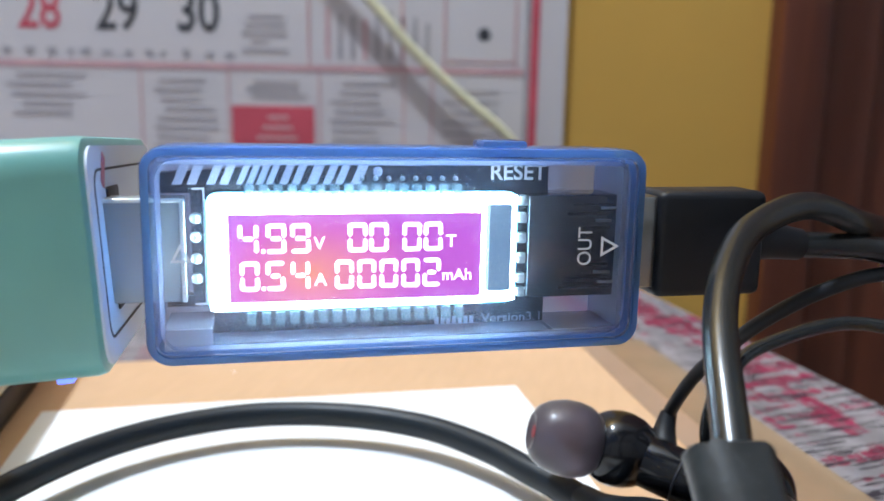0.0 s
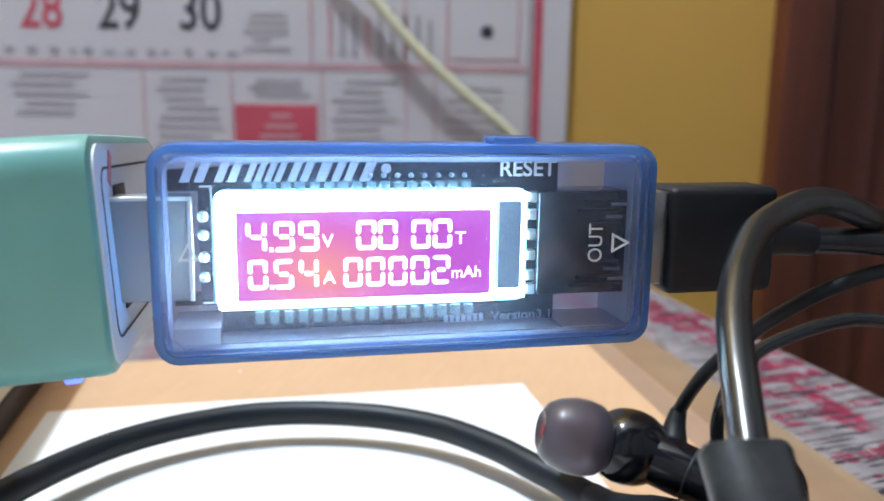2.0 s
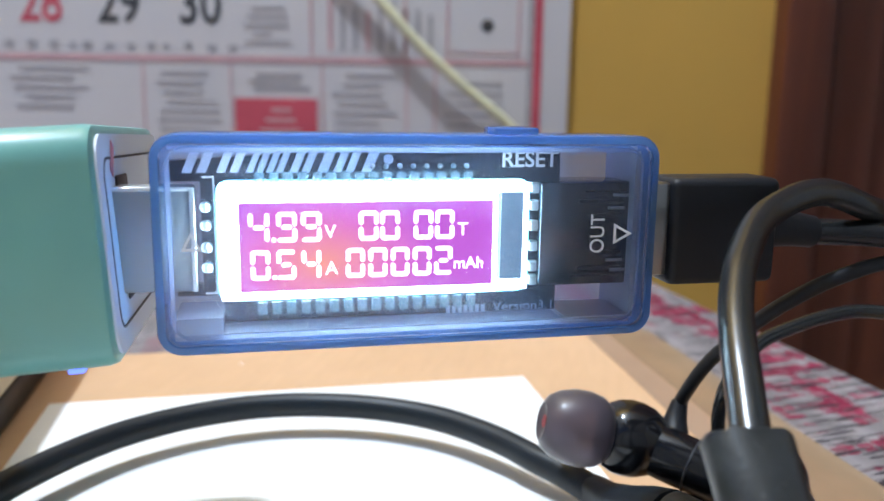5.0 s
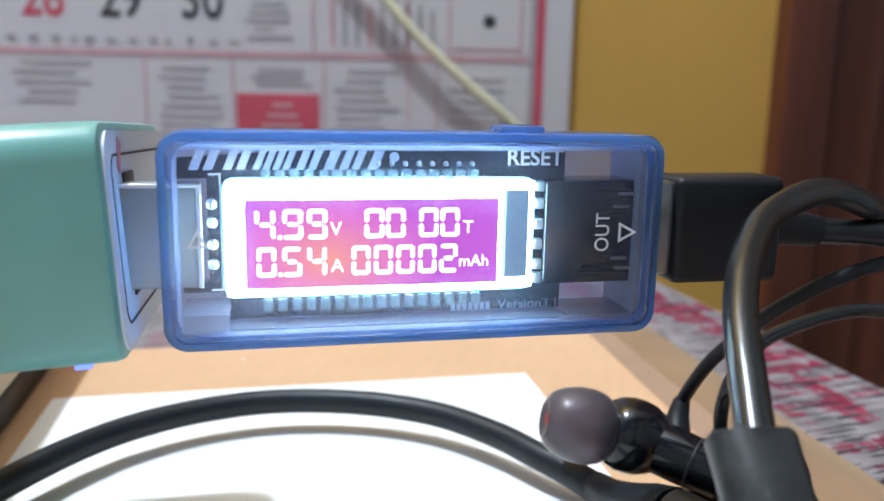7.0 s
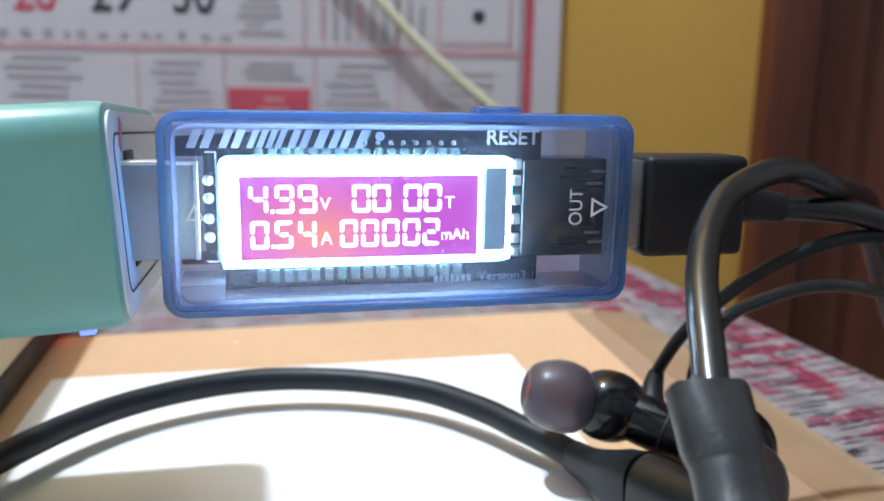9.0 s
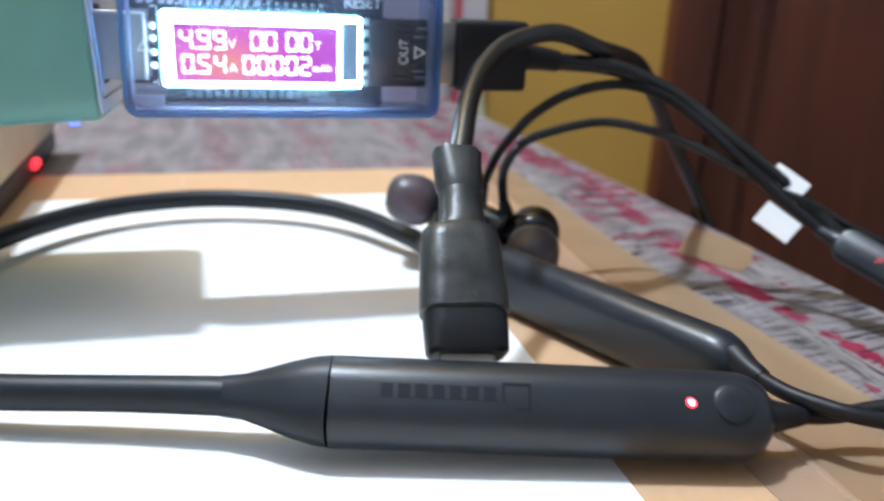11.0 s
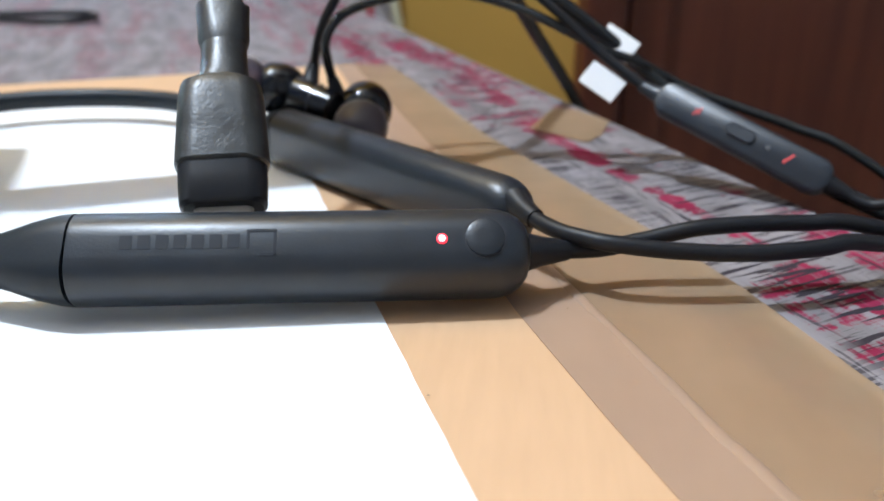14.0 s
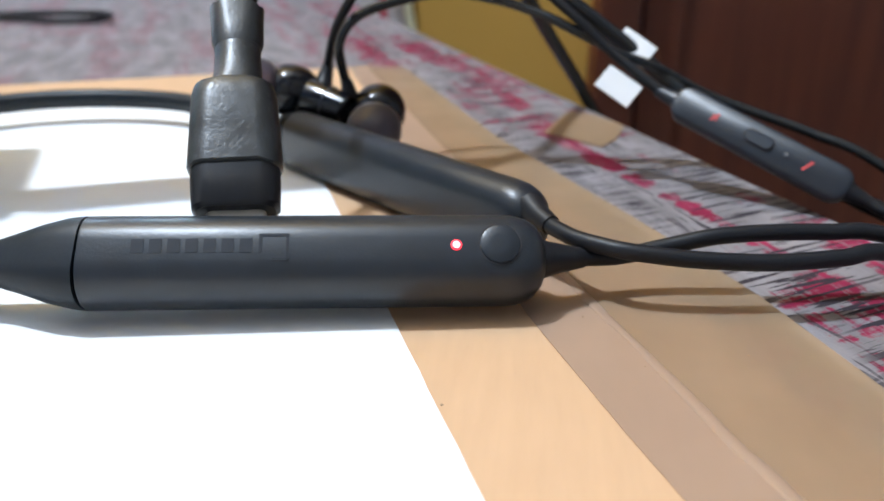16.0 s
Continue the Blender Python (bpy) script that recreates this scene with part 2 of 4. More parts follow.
def wood_mat():
    m = Mat("dark_wood", (0.08, 0.03, 0.02), 0.35)
    grain = m.noise(14.0, 6.0, (6, 6, 0.35))
    wide = m.noise(3.0, 3.0, (2, 2, 0.4))
    m.color(m.mix(0.5, m.ramp(grain, ((0.25, (0.046, 0.011, 0.007)), (0.75, (0.185, 0.048, 0.022)))), m.ramp(wide, ((0.3, (0.052, 0.013, 0.008)), (0.7, (0.165, 0.044, 0.020))))))
    m.bump(grain, 0.2, 0.001)
    return m.mat


def wall_mat(name, color):
    m = Mat(name, color, 0.8, spec=0.2)
    m.color(m.ramp(m.noise(4.0, 5.0), ((0.3, tuple(c * 0.9 for c in color)), (0.7, color))))
    m.bump(m.noise(120.0), 0.25, 0.002)
    return m.mat


PAPER, CARDBOARD, CLOTH, WOOD = paper_mat(), cardboard_mat(), cloth_mat(), wood_mat()
TAPE_LIGHT, TAPE_DARK = tape_mat("tape_light", (0.58, 0.41, 0.30), 0.60), tape_mat("tape_dark", (0.56, 0.42, 0.29), 0.40)
YELLOW_WALL, CEILING_WHITE = wall_mat("yellow_wall", (0.61, 0.355, 0.080)), wall_mat("ceiling_white", (0.70, 0.70, 0.70))
# for walls out of view: cool pale colour set to neutralise bounced light
PALE_WALL = wall_mat("pale_wall", (0.48, 0.50, 0.55))
FLOOR_MAT = wall_mat("floor_grey", (0.30, 0.26, 0.22))
CAL_PAPER = plain("calendar_paper", (0.56, 0.52, 0.52), 0.7, grain=60.0, vary=0.05)
CAL_PINK, CAL_RED = plain("calendar_pink", (0.52, 0.30, 0.31), 0.7), plain("calendar_red", (0.52, 0.07, 0.10), 0.7)
CAL_GREY, CAL_BLACK = plain("calendar_grey", (0.33, 0.30, 0.31), 0.7), plain("calendar_black", (0.03, 0.03, 0.035), 0.7)


# ---- builders ----
def finish(ob, smooth):
    if smooth:
        for p in ob.data.polygons:
            p.use_smooth = True
        ob.data.set_sharp_from_angle(angle=radians(38))
    return ob


def part(name, bm, material, parent=None, label="", smooth=True):
    """Links a bmesh as one mesh object under a thing or a part."""
    me = bpy.data.meshes.new(name)
    bmesh.ops.recalc_face_normals(bm, faces=bm.faces)
    bm.to_mesh(me)
    bm.free()
    me.materials.append(material)
    ob = new(name, me)
    if parent is not None:
        ob.parent = parent
    if label:
        ob["label"] = label
    return finish(ob, smooth)


def empty(name, m=None):
    ob = new(name)
    ob.empty_display_size = 0.01
    if m is not None:
        ob.matrix_world = m
    return ob


def slab(x0, x1, y0, y1, z0, z1, bevel=0.0, steps=2):
    """A block between two corners, its edges rounded by bevel."""
    bm = bmesh.new()
    bmesh.ops.create_cube(bm, size=1.0)
    for v in bm.verts:
        v.co = Vector((x0 + (v.co.x + 0.5) * (x1 - x0), y0 + (v.co.y + 0.5) * (y1 - y0), z0 + (v.co.z + 0.5) * (z1 - z0)))
    if bevel:
        bmesh.ops.bevel(bm, geom=bm.edges[:], offset=bevel, segments=steps, profile=0.5, affect="EDGES")
    return bm


def outline(w, h, r, n=6):
    """A rectangle w by h with corners of radius r, as points counter-clockwise."""
    pts = []
    for cx, cy, a0 in ((w / 2 - r, h / 2 - r, 0), (-w / 2 + r, h / 2 - r, 90), (-w / 2 + r, -h / 2 + r, 180), (w / 2 - r, -h / 2 + r, 270)):
        for i in range(n + 1):
            a = radians(a0 + 90 * i / n)
            pts.append((cx + r * math.cos(a), cy + r * math.sin(a)))
    return pts


def loft(rings, close=True):
    """Joins rings of as many points each into a skin, with its ends closed."""
    bm = bmesh.new()
    rows = [[bm.verts.new(p) for p in ring] for ring in rings]
    n = len(rows[0])
    for a, b in zip(rows, rows[1:]):
        for i in range(n):
            bm.faces.new((a[i], a[(i + 1) % n], b[(i + 1) % n], b[i]))
    if close:
        bm.faces.new(rows[0])
        bm.faces.new(rows[-1])
    return bm


def sheet(points, thick, z=0.0):
    """A flat piece of that outline and thickness, lying at z."""
    return loft([[(x, y, z) for x, y in points], [(x, y, z + thick) for x, y in points]])


def smooth_path(points, steps=10):
    """A curve through points, by Catmull-Rom."""
    p = [Vector(q) for q in points]
    p = [2 * p[0] - p[1]] + p + [2 * p[-1] - p[-2]]
    out = []
    for i in range(1, len(p) - 2):
        for k in range(steps):
            t = k / steps
            a, b, c, d = p[i - 1], p[i], p[i + 1], p[i + 2]
            out.append(0.5 * ((2 * b) + (c - a) * t + (2 * a - 5 * b + 4 * c - d) * t * t + (3 * b - a - 3 * c + d) * t ** 3))
    out.append(p[-2])
    return out


def tube(points, radius, sides=14, flat=1.0, steps=10):
    """A cable along a smooth path; radius may be a list, one for each given point; flat squeezes it sideways."""
    path = smooth_path(points, steps)
    radii = radius if isinstance(radius, (list, tuple)) else [radius] * len(points)
    rings, up = [], Vector((0, 0, 1))
    side = None
    for i, p in enumerate(path):
        d = (path[min(i + 1, len(path) - 1)] - path[max(i - 1, 0)]).normalized()
        if side is None:
            side = d.cross(up).normalized() if abs(d.z) < 0.95 else Vector((1, 0, 0))
        side = (side - d * side.dot(d)).normalized()
        high = side.cross(d).normalized()
        f = i / (len(path) - 1) * (len(radii) - 1)
        k = min(int(f), len(radii) - 2)
        r = radii[k] + (radii[k + 1] - radii[k]) * (f - k)
        rings.append([p + side * (r * flat * math.cos(2 * math.pi * j / sides)) + high * (r * math.sin(2 * math.pi * j / sides)) for j in range(sides)])
    return loft(rings)


def turned(profile, sides=28):
    """A body of revolution round z from (radius, z) pairs."""
    rings = [[(max(r, 1e-5) * math.cos(2 * math.pi * j / sides), max(r, 1e-5) * math.sin(2 * math.pi * j / sides), z) for j in range(sides)] for r, z in profile]
    return loft(rings)


def moved(bm, m):
    bmesh.ops.transform(bm, matrix=m, verts=bm.verts)
    return bm


def axis_to(a, b):
    """A pose at a whose z axis points to b."""
    d = Vector(b) - Vector(a)
    return Matrix.Translation(a) @ d.to_track_quat("Z", "Y").to_matrix().to_4x4()


def writing(name, text, size, m, material, parent, thick=0.00004, align="LEFT", stretch=1.0, bold=0.0):
    """Words in the built-in font as a mesh, lying in the pose m."""
    cu = bpy.data.curves.new(name, "FONT")
    cu.body, cu.size, cu.extrude, cu.align_x, cu.align_y = text, size, thick, align, "BOTTOM"
    cu.offset = bold
    tmp = new(name, cu)
    bpy.context.view_layer.update()
    me = bpy.data.meshes.new_from_object(tmp.evaluated_get(bpy.context.evaluated_depsgraph_get()))
    bpy.data.objects.remove(tmp)
    bpy.data.curves.remove(cu)
    me.transform(m @ Matrix.Diagonal((stretch, 1, 1, 1)))
    me.materials.clear()
    me.materials.append(material)
    ob = new(name, me)
    if parent is not None:
        ob.parent = parent
    return ob


# ---- the room ----
T12 = radians(12.6)
AL = Vector((math.cos(T12), math.sin(T12)))          # across the table, to the right
BA = Vector((-math.sin(T12), math.cos(T12)))         # along the table, away


def on_table(p, q, base=(0.1165, 0.180)):
    """p across and q along the table from a point of its right edge."""
    return (base[0] + AL.x * p + BA.x * q, base[1] + AL.y * p + BA.y * q)


FLOOR_Z, CEIL_Z, WALL_Y = -0.76, 1.95, 0.575
tagged(part("floor", slab(-1.7, 1.9, -2.2, WALL_Y, FLOOR_Z - 0.1, FLOOR_Z), FLOOR_MAT), "grey cement floor under the table", "floor", kind="structure")
tagged(part("ceiling", slab(-1.8, 2.0, -2.3, WALL_Y + 0.1, CEIL_Z, CEIL_Z + 0.1), CEILING_WHITE), "plain white plaster ceiling", "ceiling", kind="structure")
DOOR_X = 0.232
tagged(part("wall_north", slab(-1.8, DOOR_X, WALL_Y, WALL_Y + 0.12, FLOOR_Z, CEIL_Z), YELLOW_WALL), "ochre yellow painted wall behind the table", "wall", kind="structure")
tagged(part("wall_north_right", slab(DOOR_X + 0.95, 2.0, WALL_Y, WALL_Y + 0.12, FLOOR_Z, CEIL_Z), YELLOW_WALL), "ochre yellow painted wall beside the door", "wall", kind="structure")
tagged(part("wall_above_door", slab(DOOR_X, DOOR_X + 0.95, WALL_Y, WALL_Y + 0.12, 1.40, CEIL_Z), YELLOW_WALL), "ochre yellow painted wall above the door", "wall", kind="structure")
# unseen walls added to close the room and bounce neutral light
tagged(part("wall_south", slab(-1.8, 2.0, -2.3, -2.2, FLOOR_Z, CEIL_Z), PALE_WALL), "unseen wall, pale to neutralise bounced light", "wall", kind="structure")
tagged(part("wall_west", slab(-1.8, -1.7, -2.2, WALL_Y, FLOOR_Z, CEIL_Z), PALE_WALL), "unseen wall, pale to neutralise bounced light", "wall", kind="structure")
tagged(part("wall_east", slab(1.9, 2.0, -2.2, WALL_Y, FLOOR_Z, CEIL_Z), PALE_WALL), "unseen wall, pale to neutralise bounced light", "wall", kind="structure")

door = tagged(empty("door_1", pose(DOOR_X, WALL_Y, FLOOR_Z)), "closed dark brown polished wooden door", "door", kind="structure")
part("door_frame", slab(0.0, 0.034, -0.022, 0.11, 0.0, 2.14, 0.004), WOOD, door)
part("door_frame", slab(0.916, 0.95, -0.022, 0.11, 0.0, 2.14, 0.004), WOOD, door)
part("door_frame", slab(0.034, 0.916, -0.022, 0.11, 2.10, 2.14, 0.004), WOOD, door)
part("door_leaf", slab(0.040, 0.912, 0.004, 0.044, 0.005, 2.095, 0.003), WOOD, door)
part("stile", slab(0.042, 0.075, -0.003, 0.004, 0.01, 2.09, 0.002), WOOD, door)
# ---- table ----
table = tagged(empty("table", pose(0, 0, FLOOR_Z)), "wooden table under a printed cotton cloth", "table")
NEAR_R, NEAR_L, FAR_R, FAR_L = Vector(on_table(0, -0.62)), Vector(on_table(-0.95, -0.62)), Vector(on_table(0, 0.394)), Vector((-0.95, 0.564))
CORE = [on_table(-0.004, -0.616), on_table(-0.004, 0.388), (-0.944, 0.558), on_table(-0.946, -0.616)]
part("tabletop", sheet(CORE, 0.025, -FLOOR_Z - 0.0275), WOOD, table)
for p, q in ((-0.06, 0.32), (-0.85, 0.40), (-0.06, -0.56), (-0.89, -0.56)):
    x, y = on_table(p, q)
    part("leg", slab(x - 0.025, x + 0.025, y - 0.025, y + 0.025, 0, -FLOOR_Z - 0.0275, 0.003), WOOD, table)


def tablecloth():
    bm = bmesh.new()
    nx, ny = 60, 56
    grid = []
    for j in range(ny + 1):
        row = []
        for i in range(nx + 1):
            x, y = NEAR_L.lerp(NEAR_R, i / nx).lerp(FAR_L.lerp(FAR_R, i / nx), j / ny)
            lift = 0.0 if -0.12 < x < 0.13 and y < 0.24 else 0.0006 * noise.noise((x * 14, y * 14, 0))
            row.append(bm.verts.new((x, y, -0.0012 + min(0.0, lift - 0.0003))))
        grid.append(row)
    for j in range(ny):
        for i in range(nx):
            bm.faces.new((grid[j][i], grid[j][i + 1], grid[j + 1][i + 1], grid[j + 1][i]))
    rim = [grid[0][i] for i in range(nx + 1)] + [grid[j][nx] for j in range(1, ny + 1)] + [grid[ny][i] for i in range(nx - 1, -1, -1)] + [grid[j][0] for j in range(ny - 1, 0, -1)]
    cx, cy = on_table(-0.475, -0.18)
    low = []
    for k, v in enumerate(rim):
        out = Vector((v.co.x - cx, v.co.y - cy)).normalized() * (0.002 + 0.002 * math.sin(k * 0.7))
        low.append(bm.verts.new((v.co.x + out.x, v.co.y + out.y, v.co.z - 0.06)))
    for k in range(len(rim)):
        bm.faces.new((rim[k], rim[(k + 1) % len(rim)], low[(k + 1) % len(low)], low[k]))
    return bm


tagged(part("tablecloth", tablecloth(), CLOTH, smooth=True), "white cotton tablecloth printed with crimson strokes and black hatching", "tablecloth")

# cardboard with brown tape along its right side, and a small sheet of paper
SHEET = [(0.0835, 0.046), (0.0915, -0.010), (0.122, -0.19), (-0.165, -0.26), (-0.165, 0.190), (0.055, 0.2435)]
tagged(part("cardboard_sheet", sheet(SHEET, 0.0010, -0.0011), CARDBOARD), "flat orange-brown cardboard sheet lying on the tablecloth", "cardboard")
TAPE1 = [(0.0462, 0.240), (0.0728, 0.0361), (0.0778, 0.0082), (0.0815, -0.0100), (0.116, -0.19), (0.139, -0.19), (0.1055, -0.010), (0.1037, 0.0008), (0.1003, 0.0141), (0.0984, 0.0322), (0.0945, 0.0560), (0.0585, 0.2400)]
tagged(part("packing_tape", sheet(TAPE1, 0.00004, 0.00003), TAPE_LIGHT), "strip of brown packing tape along the cardboard edge", "tape", "tape strips")
TAPE2 = [(0.053, 0.2400), (0.0827, 0.0398), (0.0871, 0.0159), (0.0909, -0.0056), (0.121, -0.19), (0.146, -0.19), (0.1150, -0.010), (0.1118, 0.0139), (0.1085, 0.0402), (0.1022, 0.0684), (0.0941, 0.0986), (0.0844, 0.1367), (0.0665, 0.2400)]
tape_over = tagged(part("packing_tape", sheet(TAPE2, 0.00004, 0.00012), TAPE_DARK), "wrinkled strip of brown packing tape over the cardboard edge", "tape", "tape strips")


CREASE = [(0.0700, 0.1250, 0.0001), (0.0790, 0.0640, 0.0001), (0.0829, 0.0392, 0.0001), (0.0849, 0.0290, 0.0001), (0.0873, 0.0150, 0.0001), (0.0890, 0.0040, 0.0001), (0.0912, -0.0060, 0.0001), (0.1010, -0.0650, 0.0001)]
part("crease", tube(CREASE, [0.0001, 0.0002, 0.0003, 0.0002, 0.0003, 0.0003, 0.0003, 0.0002], 12, 3.0), TAPE_LIGHT, tape_over, "raised fold of tape", smooth=True)
SCRAP = [(0.0985, 0.1444), (0.1060, 0.1590), (0.1115, 0.1690), (0.1165, 0.1650), (0.1225, 0.1505), (0.1170, 0.1380), (0.1100, 0.1290)]
tagged(part("packing_tape", sheet(SCRAP, 0.00006, -0.0011), TAPE_DARK), "small scrap of brown packing tape on the tablecloth", "tape", "tape strips")


def paper_sheet():
    """A small sheet, its right side torn a little uneven."""
    right = [(0.0244 + (0.0676 - 0.0244) * t, 0.1965 + (-0.040 - 0.1965) * t) for t in (i / 60 for i in range(61))]
    right = [(x + 0.0003 * noise.noise((i * 0.9, 3, 1)), y) for i, (x, y) in enumerate(right)]
    return sheet([(-0.0835, 0.1745), (-0.036, -0.06)] + right[::-1], 0.00015, 0.00005)


tagged(part("paper_sheet", paper_sheet(), PAPER), "small plain white sheet of paper on the cardboard", "paper")


# crumbs of dust on the cardboard, paper and cloth
dust = bmesh.new()
for x, y, r in ((0.0988, 0.0231, 0.00013), (0.0581, 0.0153, 0.00014), (0.0802, 0.0356, 0.00014), (0.0845, 0.0216, 0.0001), (0.0700, 0.060, 0.0002), (0.0870, 0.072, 0.00025), (0.0650, 0.080, 0.0002)):
    grain = bmesh.ops.create_icosphere(dust, subdivisions=1, radius=r)
    for v in grain["verts"]:
        v.co = Vector((v.co.x * 1.4 + x, v.co.y + y, v.co.z * 0.5 + r * 0.4 + 0.0002))
tagged(part("dust", dust, plain("dust_brown", (0.26, 0.18, 0.11), 0.8)), "scattered brown crumbs of dust", "dust", kind="stuff")
crumb = bmesh.new()
bmesh.ops.create_icosphere(crumb, subdivisions=2, radius=0.0006)
for v in crumb.verts:
    v.co = Vector((v.co.x * 1.2 - 0.048, v.co.y + 0.2045, max(-0.0012, v.co.z * 0.7 - 0.0004)))
tagged(part("crumb", crumb, WHITE_TAG), "tiny white crumb on the cloth edge", "crumb")

# ---- wall calendar and the cream cable in front of it ----
CAL_Y = WALL_Y - 0.0022
FLAT_N = Matrix.Rotation(radians(90), 4, "X")      # lays letters upright, facing the viewer


def upright(x0, x1, z0, z1, y, thick=0.0004):
    return slab(x0, x1, y - thick, y, z0, z1)


calendar = tagged(empty("wall_calendar", pose(-0.0027, CAL_Y, -0.0023)), "large printed wall calendar with red and black dates", "calendar")
part("sheet", upright(-0.40, 0.0945, -0.06, 0.52, 0.0, 0.0016), CAL_PAPER, calendar)
part("border", upright(0.0700, 0.0755, -0.045, 0.50, -0.0017), CAL_RED, calendar)
part("border", upright(0.0660, 0.0692, -0.045, 0.50, -0.0017), CAL_GREY, calendar)
part("rule", upright(-0.385, 0.066, 0.0925, 0.0965, -0.0017), CAL_PINK, calendar)
for x in (-0.0815, -0.018, 0.011, 0.0595):
    part("rule", upright(x - 0.0008, x + 0.0008, 0.0970, 0.30, -0.0017), CAL_PINK, calendar)
for x in (-0.197, -0.137, -0.0745, -0.0165, 0.003):
    part("rule", upright(x - 0.0006, x + 0.0006, -0.02, 0.092, -0.0017), CAL_PINK, calendar)
part("notice_box", upright(-0.135, -0.078, 0.040, 0.0685, -0.0017), CAL_RED, calendar, "crimson printed box")
for k in range(3):
    part("print_line", upright(-0.118 + 0.004 * k, -0.090 - 0.003 * k, 0.0455 + 0.007 * k, 0.048 + 0.007 * k, -0.0022), CAL_PINK, calendar)
for text, x, mat in (("28", -0.2635, CAL_RED), ("29", -0.2110, CAL_BLACK), ("30", -0.1565, CAL_BLACK)):
    writing("date", text, 0.0375, pose(x, -0.0019, 0.1105) @ FLAT_N, mat, calendar, align="CENTER", stretch=0.80, bold=0.0005)
rnd = random.Random(5)
for cx in (-0.2635, -0.2110, -0.1565):
    for dx in (-0.026, -0.011, 0.004, 0.018):
        part("small_print", upright(cx + dx, cx + dx + rnd.uniform(0.004, 0.007), 0.1005, 0.1035 + rnd.uniform(0, 0.002), -0.0017), CAL_GREY, calendar)
for x0, x1, z0, z1, tall in ((-0.288, -0.232, 0.058, 0.090, 5), (-0.190, -0.143, 0.030, 0.088, 9), (-0.128, -0.082, 0.073, 0.087, 3), (-0.068, -0.022, 0.030, 0.088, 9), (0.010, 0.060, 0.034, 0.084, 7), (-0.128, -0.095, 0.103, 0.131, 5)):
    for k in range(tall):
        z = z1 - (z1 - z0) * (k + 0.5) / tall
        a, b = x0 + rnd.uniform(0, 0.010), x1 - rnd.uniform(0, 0.014)
        part("print_line", upright(a, b, z - 0.0010, z + 0.0010, -0.0017), CAL_GREY, calendar)
for k in range(9):
    x = -0.070 + 0.0085 * k
    part("print_line", upright(x, x + 0.0028, 0.101, 0.131 + rnd.uniform(-0.006, 0.004), -0.0017), CAL_GREY if k % 3 else CAL_PINK, calendar)
part("star", moved(turned([(0.0046, 0), (0.0030, 0.0004)], 8), pose(0.038, -0.0018, 0.119, 90)), CAL_BLACK, calendar)
part("rule", upright(0.013, 0.060, 0.1005, 0.1017, -0.0017), CAL_PINK, calendar)

tagged(part("hanging_cable", tube([(-0.17, 0.562, 0.285), (-0.095, 0.560, 0.195), (-0.0353, 0.560, 0.1296), (-0.0106, 0.560, 0.1029), (0.0201, 0.560, 0.0758), (0.0495, 0.560, 0.0519), (0.0640, 0.560, 0.0340), (0.0770, 0.558, 0.0130), (0.0870, 0.556, -0.006), (0.095, 0.556, -0.10), (0.085, 0.556, -0.35), (0.08, 0.55, FLOOR_Z + 0.004)], 0.0035), CREAM_CABLE, smooth=True), "thick cream cable hanging across the calendar", "cable")

# dark cable lying far back on the cloth, and a crumb
tagged(part("black_cable", tube([(-0.30, 0.36, 0.0015), (-0.20, 0.405, 0.0015), (-0.150, 0.392, 0.0015), (-0.124, 0.383, 0.0015), (-0.097, 0.3735, 0.0015), (-0.080, 0.382, 0.0015), (-0.086, 0.402, 0.002), (-0.125, 0.404, 0.002), (-0.17, 0.385, 0.0015), (-0.30, 0.33, 0.0015)], 0.0017), BLACK_RUBBER, smooth=True), "thin black cable coiled on the tablecloth", "cable")

# ---- extension block with a red lamp, on which the power bank rests ----
EXT = pose(-0.0893, 0.180, 0.0, 0, 0, 12.6)
block = tagged(empty("extension_block", EXT), "tall cream extension block with a lit red lamp", "power strip")
part("base", slab(-0.075, -0.0006, -0.12, 0.0716, 0.0002, 0.0074, 0.0010), BLACK_RUBBER, block, "black foot")
part("cover", slab(-0.0752, 0.0, -0.1204, 0.0720, 0.0074, 0.0368, 0.0022, 3), CREAM_PLASTIC, block, "cream plastic housing")
part("indicator", slab(-0.0012, 0.0012, 0.0225, 0.0295, 0.0030, 0.0058, 0.0008), LED_RED, block, "lit red lamp")

# ---- power bank: mint body, white end with the socket ----
DEV = Matrix.Translation((-0.00018, 0.09644, 0.05198)) @ Matrix.Rotation(radians(11.94), 4, "Z")
bank = tagged(empty("power_bank", DEV @ pose(-0.0330, 0.0, -0.0131, -2.9, -3.6, 0)), "mint green power bank with a white end panel", "power bank")


def bank_body():
    """Along -x from the end at x = 0; rounded corners, slightly flared rim at the end."""
    rings = []
    for x, grow in ((0.0, -0.0009), (-0.0004, -0.0002), (-0.0012, 0.0), (-0.020, 0.0), (-0.098, 0.0), (-0.0995, -0.0006), (-0.100, -0.0016)):
        rings.append([(x, 0.0212 + a, 0.01325 + b) for a, b in outline(0.0500 + 2 * grow, 0.0265 + 2 * grow, 0.0042, 5)])
    return loft(rings)


part("body", bank_body(), MINT, bank, "mint green painted shell")
part("end_panel", loft([[(x, 0.0212 + a, 0.01325 + b) for a, b in outline(0.0478, 0.0243, 0.0034, 5)] for x in (-0.0002, 0.00025)]), LABEL_WHITE, bank, "white end panel")
inner, outer = outline(0.0418, 0.0186, 0.0020, 5), outline(0.0424, 0.0192, 0.0023, 5)


